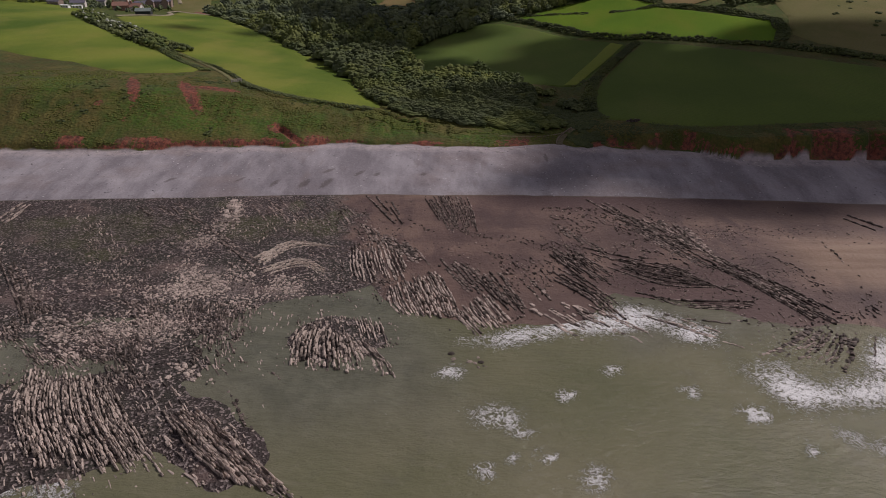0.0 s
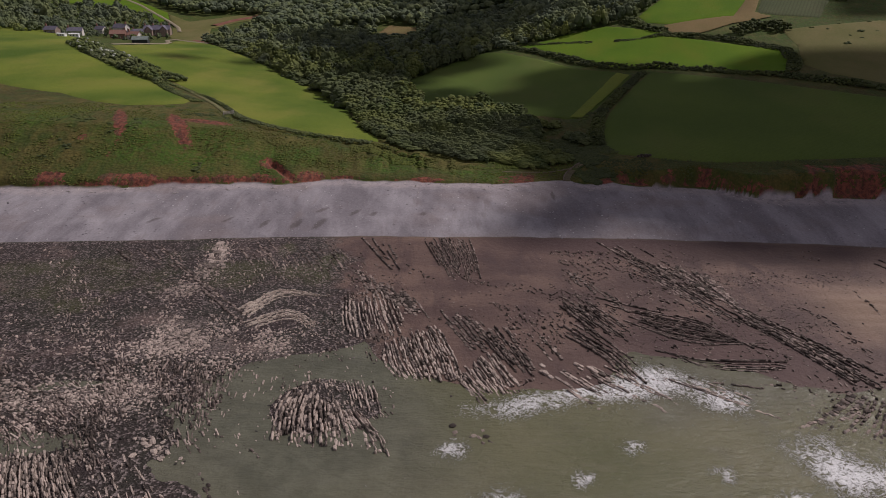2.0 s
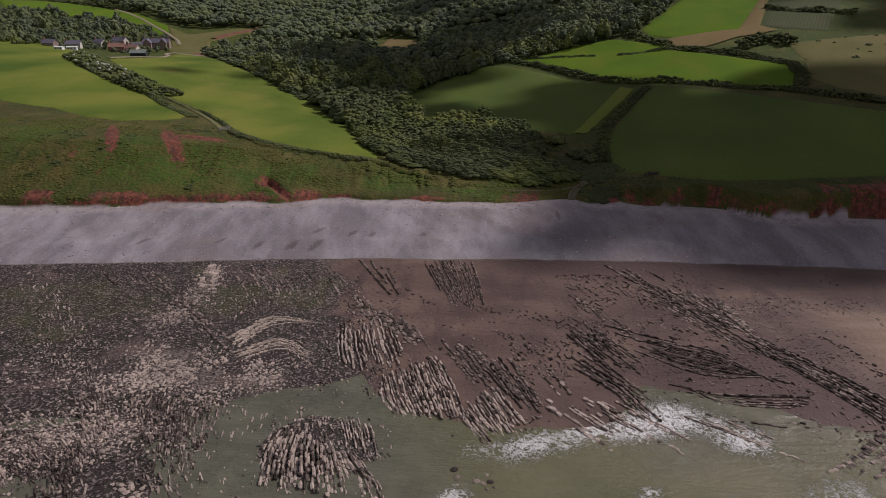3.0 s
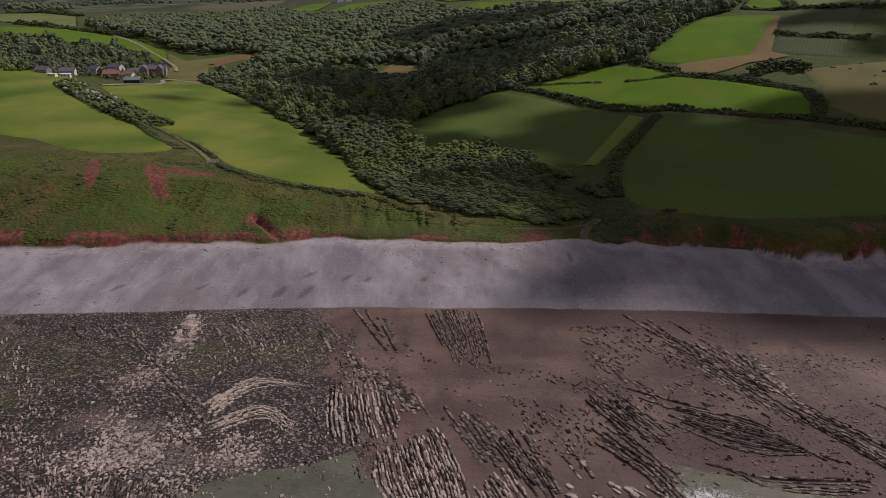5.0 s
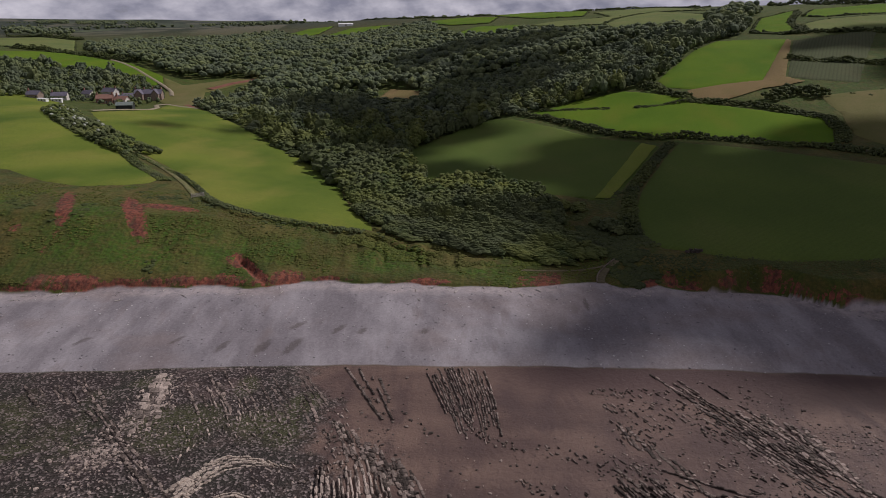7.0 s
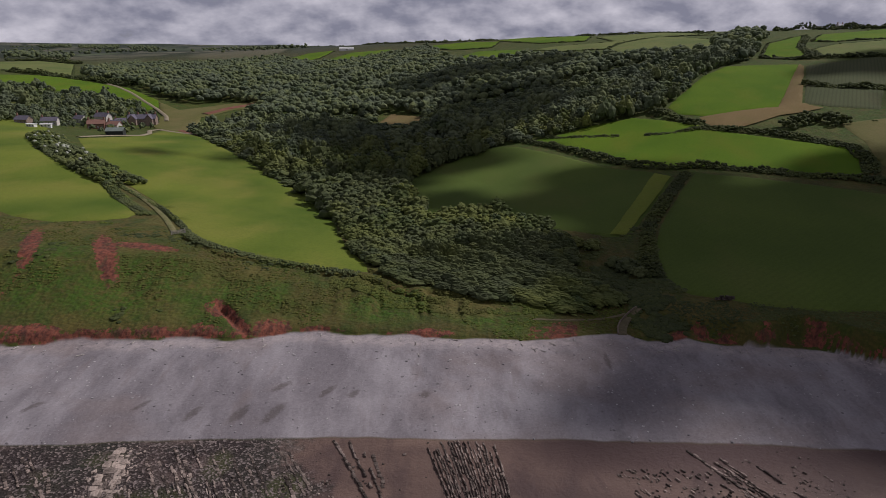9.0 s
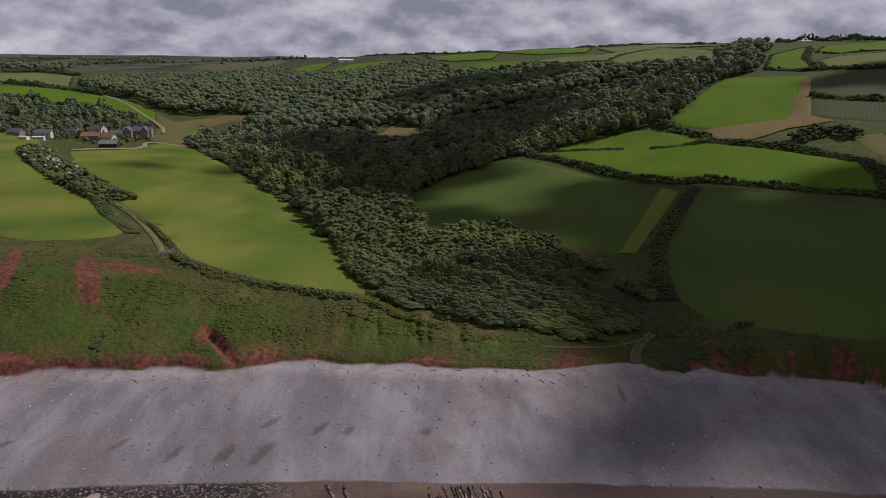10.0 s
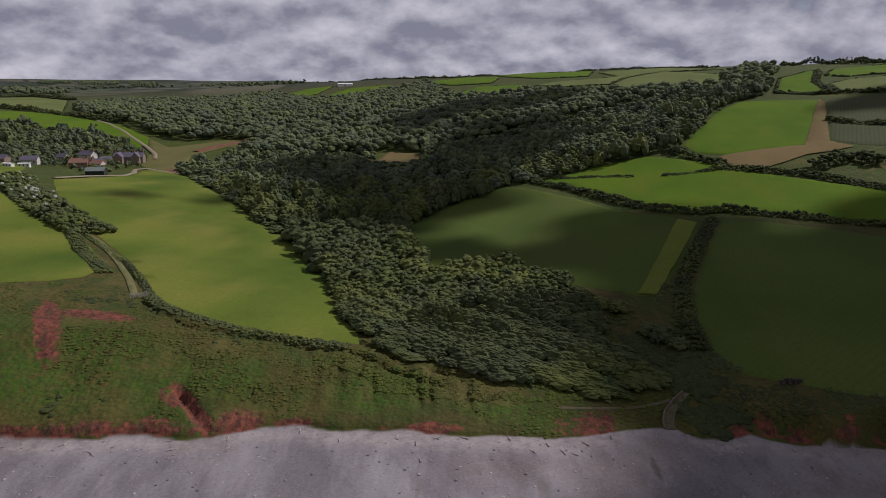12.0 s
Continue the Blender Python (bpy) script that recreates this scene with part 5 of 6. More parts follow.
WOOD = [(-18, 30), (-33, 57), (-45, 98), (-58, 133), (-99, 194), (-143, 263), (-208, 368), (-190, 420), (-178, 500), (-215, 525), (-255, 512), (-288, 530), (-325, 566), (-362, 608), (-405, 645),
        (-458, 695), (-500, 790), (-480, 880), (-400, 900), (-330, 940), (-290, 980), (-200, 830), (-150, 830), (-115, 900), (-40, 1000), (-10, 740), (8, 660), (40, 635), (80, 632), (150, 490), (217, 440),
        (253, 527), (299, 591), (311, 557), (236, 399), (206, 376), (178, 350), (128, 266), (104, 260), (44, 250), (27, 249), (-8, 215), (-24, 180), (-20, 139), (-10, 97),
        (14, 112), (34, 88), (39, 74), (37, 60), (37, 46), (41, 32), (44, 20), (38, 14.5), (26, 15), (12, 20), (0, 25)]
VILLAGE_WOOD = [(-420, 330), (-330, 322), (-300, 330), (-262, 336), (-240, 308), (-226, 318), (-238, 352), (-242, 400), (-256, 438), (-275, 460), (-300, 500), (-330, 508), (-400, 520), (-520, 520), (-520, 380)]
HOMES = [(-259, 412), (-248, 410), (-287, 402), (-268, 355), (-256, 357), (-300, 350), (-312, 338), (-221, 291)]
PASTURE_EDGE = [(-18, 30), (-33, 57), (-45, 98), (-58, 133), (-99, 194), (-143, 263), (-208, 368)]
CLEARING = [(-66, 428), (-56, 446), (-24, 420), (-24, 384), (-36, 376), (-62, 398)]


def scatter(poly, pitch, rng):
    q = np.array(poly, float)
    lo, hi = q.min(0), q.max(0)
    pts = []
    for iy in range(int((hi[1] - lo[1]) / pitch) + 1):
        for ix in range(int((hi[0] - lo[0]) / pitch) + 1):
            pts.append((lo[0] + (ix + 0.5 * (iy % 2) + rng.uniform(-0.38, 0.38)) * pitch, lo[1] + (iy + rng.uniform(-0.38, 0.38)) * pitch))
    p = np.array(pts)
    return p[inside(p[:, 0], p[:, 1], poly)]


rng = random.Random(5)
loose = []
planted = 0
low_part, high_part = scatter(WOOD, 3.1, rng), scatter(WOOD, 4.6, rng)
combe = np.r_[low_part[low_part[:, 1] < 62], high_part[(high_part[:, 1] >= 62) & (high_part[:, 1] < 150)]]
WIND = radians(-31)  # the sea wind has combed the low thicket into ridges
for x, y in combe[np.argsort(combe[:, 1])]:
    swept = float(step(78, 58, y - 0.55 * (x - 8)) * step(-24, -12, x))
    across, down = x * math.sin(-WIND) + y * math.cos(WIND), x * math.cos(WIND) + y * math.sin(WIND)
    comb_ = float(rough(np.array(across), np.array(0.18 * down), 8.5, 26, 2))
    high = float(np.interp(y, [20, 45, 90, 150], [1.5, 3.2, 5.6, 8.5])) * rng.uniform(0.75, 1.3)
    high = high * (1 - swept) + swept * max(0.9, float(np.interp(y, [14, 30, 60], [1.3, 2.9, 4.4])) * (1.0 + 1.1 * comb_) * rng.uniform(0.85, 1.1))
    wide = (high * rng.uniform(1.05, 1.5) + 1.0) * (1 - swept) + swept * rng.uniform(3.0, 4.2)
    long_ = wide * (1 + 0.9 * swept) if swept > 0.3 else 0.0
    turn = WIND + rng.uniform(-0.15, 0.15) + (math.pi if rng.random() < 0.5 else 0.0)
    if planted < 290:
        plant(x, y, high, wide, rng, "low wind-combed thorn tree in the combe thicket" if swept > 0.5 else "leafy green tree in the sheltered combe wood", "trees of the combe wood", long_, turn)
        planted += 1
    else:
        loose.append((rng.randrange(6), x, y, 0, long_ or wide, wide, high, turn if long_ else rng.uniform(0, 6)))
for x, y, high, wide in ((51, 41, 4.6, 6.5), (48.5, 46, 3.6, 5.5), (53.5, 36, 3.2, 5.0), (45, 62, 3.4, 6.0), (40.5, 66, 3.6, 6.0)):
    plant(x, y, high, wide, rng, "lone dark thorn tree in the grassy hollow", "trees of the hollow")
for poly, pitch in ((WOOD, 6.0), (VILLAGE_WOOD, 8.0)):
    for x, y in scatter(poly, pitch, rng):
        if (150 <= y < 430 or poly is VILLAGE_WOOD) and not inside(x, y, CLEARING) and not (-304 < x < -236 and 316 < y < 428 and rng.random() < 0.3) and not any(abs(x - hx) < 8 and -15 < y - hy < 5 for hx, hy in HOMES):
            w = (rng.uniform(5.0, 8.0) + 6 * rng.random() ** 4) * (0.7 if poly is VILLAGE_WOOD and x > -305 else 1.0)
            loose.append((rng.randrange(6), x, y, 0, w, w, w * rng.uniform(0.7, 1.15) * (1 + 0.55 * float(rough(x, y, 38, 27, 2))) * float(np.interp(off_line(np.array(x), np.array(y), PASTURE_EDGE), [2, 10], [0.5, 1.0])) * (0.35 if -68 < x < -16 and 325 < y < 400 else 1.0), rng.uniform(0, 6)))
loose = np.array(loose)
loose[:, 3] = land(loose[:, 1], loose[:, 2])
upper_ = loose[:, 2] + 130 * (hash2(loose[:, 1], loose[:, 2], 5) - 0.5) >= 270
# the upper trees take the leaf with haze in its colour
tagged(join_copies("woodland", HILL_SHAPES, loose[upper_], HAZED_LEAF), "broadleaf wood higher up the combe, haze in its leaf colour", "woodland", kind="stuff")
tagged(join_copies("woodland", MID_SHAPES, loose[~upper_], LEAF), "dense broadleaf wood filling the combe", "woodland", kind="stuff")


def far_wood(points, rng, name, label, low=8, tall=13):
    g = land(points[:, 0], points[:, 1])
    rows = []
    for (x, y), z in zip(points, g):
        r, h = rng.uniform(3.2, 5.0) + 2.5 * rng.random() ** 4, rng.uniform(low, tall)
        for k in range(3):
            q = r * rng.uniform(0.5, 0.8)
            rows.append((rng.randrange(5), x + rng.uniform(-0.55, 0.55) * r, y + rng.uniform(-0.55, 0.55) * r, z + h - r * 0.7 + rng.uniform(-1.2, 1), q, q, q, rng.uniform(0, 6)))
    return tagged(join_copies(name, TUFTS, rows, HAZED_LEAF), label, "woodland", kind="stuff")


pts = scatter(WOOD, 6.8, rng)
far_wood(pts[(pts[:, 1] >= 430) & ~inside(pts[:, 0], pts[:, 1], CLEARING)], rng, "far_woodland", "dense dark green broadleaf wood on the valley side")


for poly in ([(-970, 1334), (-837, 1236), (-682, 1097), (-607, 961), (-701, 1014), (-795, 1070)], [(-1716, 2708), (-1581, 2701), (-1431, 2431), (-1544, 2423)],
             [(-1481, 2581), (-1340, 2615), (-1198, 2324), (-1352, 2343)], [(-1250, 2500), (-1150, 2520), (-926, 2024), (-1020, 2077)], [(-560, 1836), (-300, 1900), (-320, 1830), (-599, 1780)]):
    far_wood(scatter(poly, 15, rng), rng, "distant_woodland", "dark wood on a distant hillside")
for _ in range(44):
    x, y, w, d = rng.uniform(-1900, 60), rng.uniform(1150, 3900), rng.uniform(40, 150), rng.uniform(10, 30)
    far_wood(scatter([(x - w, y - d), (x + w, y - 0.6 * d), (x + 0.8 * w, y + d), (x - 0.7 * w, y + d)], 17, rng), rng, "distant_woodland", "dark shelter belt on the distant hills", 6, 10)


def hedge(line, high, wide, label, gap=0.0, seed=1, flowers=0, leaf=HEDGE_LEAF):
    """A hedgerow along a line of plan points, grown of many uneven clumps; flowers: how many clumps are in bloom."""
    q = np.array(line, float)
    size_ = min(max(0.30 * high, 0.55), 1.5) if q[:, 1].mean() < 300 else min(max(0.40 * high, 1.1), 1.7)
    rs = np.random.RandomState(seed)
    parts_ = []
    for a, b in zip(q, q[1:]):
        d = (b - a) / (np.hypot(*(b - a)) + 1e-9)
        n = max(2, int(np.hypot(*(b - a)) * max(wide, 2 * size_) / (1.15 * size_ * size_)))
        v = rs.uniform(-0.5, 0.5, n)
        p = a + (b - a) * rs.random_sample((n, 1)) + np.array([-d[1], d[0]]) * (v * wide)[:, None]
        s_ = size_ * rs.uniform(0.55, 1.0, n)
        top = high * (1 - 1.6 * v * v) * (0.8 + 0.75 * rough(p[:, 0], p[:, 1], 13, seed + 3, 3))
        z = np.maximum(0.2, rs.uniform(0.45, 1.0, n) * top - 0.6 * s_)
        r = np.c_[rs.randint(0, 5, n), p, z, s_, s_, s_ * 0.95, rs.uniform(0, 6, n)]
        parts_.append(r[rough(p[:, 0], p[:, 1], 16, seed) >= gap - 1] if gap else r)
    r = np.concatenate(parts_)
    r[:, 3] += land(r[:, 1], r[:, 2])
    ob = join_copies("hedge", TUFTS, r, leaf)
    if flowers:
        pick = r[np.argsort(-r[:, 3])][:len(r) // 2][:: max(1, len(r) // (2 * flowers))].copy()
        pick[:, 4:7] *= 0.85
        pick[:, 3] += 0.55
        pick[:, 2] -= 0.5
        bloom = join_copies("blossom", TUFTS, pick, BLOSSOM)
        bloom.parent = ob
        tagged(bloom, "pale cream blossom on the hedge", kind="stuff")
    return tagged(ob, label, "hedge", "field hedges")


hedge([(-240, 242), (-211, 200), (-188, 173), (-168, 152), (-150, 136), (-134, 122)], 4.8, 17, "overgrown broad hedge of dark scrub with pale blossom", seed=2, flowers=40, leaf=LEAF)
hedge([(-140, 124), (-118, 99), (-102, 80), (-90, 63), (-81, 49)], 1.3, 2.2, "clipped low hedge beside the pasture", seed=4, leaf=LEAF)
hedge([(-150, 134), (-141, 119), (-126, 97), (-112, 80), (-103, 68)], 1.7, 4.5, "ragged low hedge beside the grassy lane", 0.15, seed=11, leaf=LEAF)
hedge([(-82, 50), (-76, 44), (-68, 40), (-54, 35.5), (-38, 33), (-27, 32)], 0.9, 3.6, "low rough hedge bank along the cliff top", 0.12, seed=5, leaf=LEAF)
hedge([(39, 256), (57, 229), (76, 189), (89, 170), (101, 161), (112, 162), (131, 143), (143, 128), (160, 115), (185, 85), (230, 50)], 3.2, 6, "thick dark hedge between two meadows", seed=6)
hedge([(104, 150), (84, 112), (66, 74), (60, 50), (57, 32)], 2.5, 5, "dark hedge beside the yellow strip", seed=7)
hedge([(134, 215), (161, 190), (180, 157), (174, 133), (166, 118)], 3.0, 6, "dark hedge round the lush meadow", seed=8)
hedge([(55, 249), (76, 236), (92, 226)], 2.5, 4, "row of young shrubs in the meadow", seed=9)
hedge([(104, 220), (118, 216), (134, 215)], 2.2, 4, "short row of shrubs in the meadow", seed=10)

for n_, (key, poly) in enumerate(FIELDS.items()):
    if key.startswith("hill_") or key == "far_west_b":
        hedge(poly + poly[:1], 1.9, 2.8, "distant dark hedge round a hill field", 0.45, 30 + n_)
hedge([(-573, 734), (-507, 696), (-446, 649), (-392, 618), (-354, 600)], 7, 12, "row of tall trees along a far field edge", 0.2, 60)
hedge([(-752, 1005), (-701, 1014), (-591, 935)], 7, 14, "row of tall trees on a far slope", 0.2, 61)
hedge([(-186, 1277), (-89, 1204), (-2, 1148), (80, 1120)], 4, 8, "hedge with small trees on the skyline", 0.45, 62)
hedge([(374, 679), (408, 660), (419, 634), (420, 583), (436, 540)], 8, 10, "clump of trees on the skyline hill", 0.2, 63)
hedge([(150, 1010), (230, 960), (300, 880), (350, 800)], 4, 8, "hedge with small trees on the skyline hill", 0.5, 64)
hedge([(329, 512), (281, 421), (260, 355)], 3.5, 6, "dark hedge down the hillside", 0, 65)
hedge([(239, 395), (253, 363), (264, 361), (287, 343), (330, 320)], 3.5, 6, "dark hedge across the hillside", 0, 66)
hedge([(214, 276), (223, 262), (236, 252), (255, 240)], 4.0, 8, "dark thicket in the grey crop field", 0, 67)
hedge([(168, 196), (180, 202), (190, 200), (193, 188)], 6.5, 9, "dark thorn clump beside the stubble", 0, 68)
hedge([(119, 262), (124, 246), (130, 230), (134, 222)], 4.5, 7, "small trees at the meadow corner", 0.2, 69)


def bush(x, y, s_, seed):
    rng_ = random.Random(seed)
    rows = [(rng_.randrange(5), x + rng_.gauss(0, 0.5) * s_, y + rng_.gauss(0, 0.5) * s_, 0, s_ * 0.6, s_ * 0.6, s_ * 0.5, rng_.uniform(0, 6)) for _ in range(7)]
    r = np.array(rows)
    r[:, 3] = land(r[:, 1], r[:, 2]) + 0.3 * s_
    return tagged(join_copies("bush", FINE_TUFTS, r, HEDGE_LEAF), "dark gorse bush on the rough pasture", "bush", "bushes of the rough pasture")


heath = scatter(FIELDS["heath"], 11, rng)
for n_, (x, y) in enumerate(heath):
    if x > 205 and rng.random() < 0.5:
        bush(x, y, rng.uniform(0.7, 1.5), 400 + n_)
# ------------------------------------------------------------------ lanes, gate, ramp
def lane(line, wide, label, material=TRACK, lift_=0.4, name="lane"):
    q = np.array(line, float)
    s_ = np.r_[0, np.cumsum(np.hypot(*np.diff(q, axis=0).T))]
    p, total = along(line, np.linspace(0, 1, max(8, int(s_[-1] / 2.0))))
    for _ in range(3):
        p[1:-1] = (p[:-2] + 2 * p[1:-1] + p[2:]) / 4
    d = np.gradient(p, axis=0)
    d /= np.hypot(*d.T)[:, None] + 1e-9
    side = np.stack([-d[:, 1], d[:, 0]], -1)
    cols = []
    for c in (-0.5, -0.25, 0.25, 0.5):
        q = p + side * (wide * (c + 0.05 * rough(p[:, 0], p[:, 1], 5, int(c * 8) + 9)))[:, None]
        cols.append(np.c_[q, land(q[:, 0], q[:, 1]) + lift_ * (1 if abs(c) < 0.4 else 0.6)])
    v = np.stack(cols, 1).reshape(-1, 3)
    faces = [(i * 4 + c, i * 4 + c + 1, i * 4 + c + 5, i * 4 + c + 4) for i in range(len(p) - 1) for c in range(3)]
    return tagged(put_mesh(name, v.tolist(), faces, material), label, "lane", kind="structure")


lane([(-85.5, 49), (-95, 65.5), (-110, 88), (-126, 110), (-142, 127)], 1.9, "worn grassy cart track between low hedges", GRASSY)
lane([(-223, 248), (-216, 276), (-206, 292), (-212, 318), (-232, 362), (-230, 376), (-205, 349), (-186, 331)], 3.5, "pale farm lane beside the barn", lift_=1.0)
lane([(-380, 600), (-355, 576), (-328, 544), (-302, 510), (-272, 472), (-254, 447), (-246, 428)], 3.6, "pale lane winding up the far pasture", lift_=1.6)
lane([(-212, 372), (-196, 350), (-178, 325)], 6, "bare red earth at the field corner", EARTH, 0.9, "bare_earth")
lane([(-225, 462), (-212, 490), (-190, 515)], 9, "bare red earth in the paddock", EARTH, 1.6, "bare_earth")
lane([(20, 10.4), (27, 10.4), (33, 11), (40, 11.8), (47, 14)], 0.9, "trodden earth path above the beach", TROD, 0.1, "path")


def box(bm, lo, hi):
    x0, y0, z0 = lo
    x1, y1, z1 = hi
    v = [bm.verts.new(p) for p in ((x0, y0, z0), (x1, y0, z0), (x1, y1, z0), (x0, y1, z0), (x0, y0, z1), (x1, y0, z1), (x1, y1, z1), (x0, y1, z1))]
    for q in ((3, 2, 1, 0), (4, 5, 6, 7), (0, 1, 5, 4), (1, 2, 6, 5), (2, 3, 7, 6), (3, 0, 4, 7)):
        bm.faces.new([v[i] for i in q])


def part(name, bm, material, parent, label=""):
    me = bpy.data.meshes.new(name)
    bm.to_mesh(me)
    bm.free()
    me.materials.append(material)
    ob = new(name, me)
    ob.parent = parent
    return tagged(ob, label)


def boxes(*pairs):
    bm = bmesh.new()
    for lo, hi in pairs:
        box(bm, lo, hi)
    return bm


def field_gate(x, y, turn):
    root = new("field_gate")
    root.matrix_world = pose(x, y, float(land(x, y)) + 0.2, 0, 0, turn)
    for px in (-2.0, 2.0):
        part("post", boxes(((px - 0.12, -0.12, -0.3), (px + 0.12, 0.12, 1.5))), TIMBER, root)
    for i in range(5):
        part("bar", boxes(((-1.9, -0.05, 0.25 + i * 0.25), (1.9, 0.05, 0.37 + i * 0.25))), TIMBER, root)
    part("brace", boxes(((-0.07, -0.08, 0.25), (0.07, -0.05, 1.37))), TIMBER, root)
    return tagged(root, "pale weathered timber gate closing the cart track", "gate")


field_gate(-84, 48, 35)


def slipway():
    """The concrete ramp from the combe down to the pebbles, with a kerb and a culvert mouth."""
    root = new("slipway")
    root.location = (44, 8, 7.0)
    low, high = [(40.3, 3.6), (40.6, 6.0), (41.8, 9.0), (44.0, 11.6), (47.0, 14.0)], [(42.2, 3.4), (42.6, 5.6), (43.7, 8.4), (45.6, 10.9), (48.2, 13.4)]
    u = np.linspace(0, 1, 14)
    a, b = along(low, u)[0], along(high, u)[0]
    za = np.maximum(land(a[:, 0], a[:, 1]), land(b[:, 0], b[:, 1])) + np.linspace(0.15, 0.5, 14)
    o = np.array(root.location)
    v, f_ = [], []
    for i in range(14):
        for p, z in ((a[i], za[i]), (b[i], za[i]), (b[i], za[i] - 1.6), (a[i], za[i] - 1.6)):
            v.append(np.r_[p, z] - o)
        if i:
            for c in range(4):
                q = (i - 1) * 4
                f_.append((q + c, q + (c + 1) % 4, q + 4 + (c + 1) % 4, q + 4 + c))
    f_ += [(0, 1, 2, 3), (52, 53, 54, 55)]
    put_mesh("slab", np.array(v).tolist(), f_, TROD, root, False)
    v, f_ = [], []
    for i in range(14):
        n = (a[i] - b[i]) / np.hypot(*(a[i] - b[i]))
        for w, h in ((0.0, 0.35), (0.32, 0.35), (0.32, -1.4), (0.0, -1.4)):
            v.append(np.r_[a[i] + n * w, za[i] + h] - o)
        if i:
            for c in range(4):
                q = (i - 1) * 4
                f_.append((q + c, q + (c + 1) % 4, q + 4 + (c + 1) % 4, q + 4 + c))
    f_ += [(0, 1, 2, 3), (52, 53, 54, 55)]
    put_mesh("kerb", np.array(v).tolist(), f_, CONCRETE, root, False)
    bm = bmesh.new()
    rings = []
    for y0, r in ((-0.4, 0.75), (-0.4, 0.55), (1.8, 0.55)):
        rings.append([bm.verts.new((2.6 + r * math.cos(i * math.tau / 14), -1.2 + y0, 0.1 + r * math.sin(i * math.tau / 14))) for i in range(14)])
    for q0, q1 in zip(rings, rings[1:]):
        for i in range(14):
            bm.faces.new([q0[i], q0[(i + 1) % 14], q1[(i + 1) % 14], q1[i]])
    bm.faces.new(rings[2])
    part("culvert_pipe", bm, DARK_TIMBER, root, "dark mouth of a drain pipe")
    return tagged(root, "pale concrete slipway curving down to the pebble beach", "slipway")


slipway()


def stone_heap(x, y):
    root = new("stone_heap")
    root.location = (x, y, float(land(x, y)) + 0.2)
    rng_ = random.Random(4)
    for i in range(9):
        v, f_ = BLOCKS[i % 8]
        s_ = rng_.uniform(0.7, 1.3)
        at = np.array([(i - 4) * 0.5 + rng_.uniform(-0.2, 0.2), rng_.uniform(-0.5, 0.4), -0.1])
        put_mesh("boulder", (v * np.array([s_, s_ * 0.8, s_ * 0.8]) + at).tolist(), f_.tolist(), ROCK["pale" if i % 2 else "dark"], root, False)
    return tagged(root, "heap of dark and pale boulders on the cliff edge", "stone heap")


stone_heap(68.6, 12.3)

# ------------------------------------------------------------------ houses
def house(name, x, y, turn, long_, wide, wall_h, roof_h, walls, roof, label, chimneys=1, windows=3, floors=2, wing=False):
    root = new(name)
    root.matrix_world = pose(x, y, float(land(x, y)), 0, 0, turn)

    def block(cx, cy, ln, wd, spin):
        m = Matrix.Translation((cx, cy, 0)) @ Matrix.Rotation(spin, 4, "Z")
        bm = bmesh.new()
        hl, hw = ln / 2, wd / 2
        v = [bm.verts.new(m @ Vector(p)) for p in ((-hl, -hw, -1.5), (hl, -hw, -1.5), (hl, hw, -1.5), (-hl, hw, -1.5), (-hl, -hw, wall_h), (hl, -hw, wall_h), (hl, hw, wall_h), (-hl, hw, wall_h), (-hl, 0, wall_h + roof_h), (hl, 0, wall_h + roof_h))]
        for q in ((0, 1, 5, 4), (2, 3, 7, 6), (1, 2, 6, 9, 5), (3, 0, 4, 8, 7)):
            bm.faces.new([v[i] for i in q])
        part("wall", bm, walls, root)
        bm = bmesh.new()
        o, th = 0.4, 0.25
        slope = roof_h / hw
        lo_z = wall_h - o * slope
        sec = [(-hw - o, lo_z), (0, wall_h + roof_h), (hw + o, lo_z), (hw + o, lo_z + th), (0, wall_h + roof_h + th), (-hw - o, lo_z + th)]
        ends = [[bm.verts.new(m @ Vector((sx_, a, b))) for a, b in sec] for sx_ in (-hl - o, hl + o)]
        for i in range(6):
            bm.faces.new([ends[0][i], ends[1][i], ends[1][(i + 1) % 6], ends[0][(i + 1) % 6]])
        bm.faces.new(ends[0])
        bm.faces.new(ends[1][::-1])
        part("roof", bm, roof, root)
        return m, hl, hw

    m, hl, hw = block(0, 0, long_, wide, 0)
    if wing:
        block(-long_ * 0.28, -wide * 0.55, wide * 1.1, wide * 0.75, math.pi / 2)
        block(long_ * 0.30, -wide * 0.5, wide * 1.0, wide * 0.7, math.pi / 2)
    for i in range(chimneys):
        cx = -hl + 0.6 + (long_ - 1.2) * i / max(1, chimneys - 1)
        part("chimney", boxes(((cx - 0.55, -0.45, wall_h), (cx + 0.55, 0.45, wall_h + roof_h + 1.6)), ((cx - 0.25, -0.2, wall_h + roof_h + 1.6), (cx + 0.25, 0.2, wall_h + roof_h + 2.1))), BRICK, root)
    for fl in range(floors):
        for i in range(windows):
            wx = -hl + long_ * (i + 0.5) / windows
            z = 0.9 + fl * 2.6
            if z + 1.2 > wall_h:
                continue
            w_ = part("window", boxes(((wx - 0.55, -hw - 0.06, z), (wx + 0.55, -hw + 0.1, z + 1.25))), WHITE_SHED, root)
            part("pane", boxes(((wx - 0.43, -hw - 0.08, z + 0.1), (wx + 0.43, -hw - 0.03, z + 1.15))), DARK_GLASS, w_)
    return tagged(root, label, name)


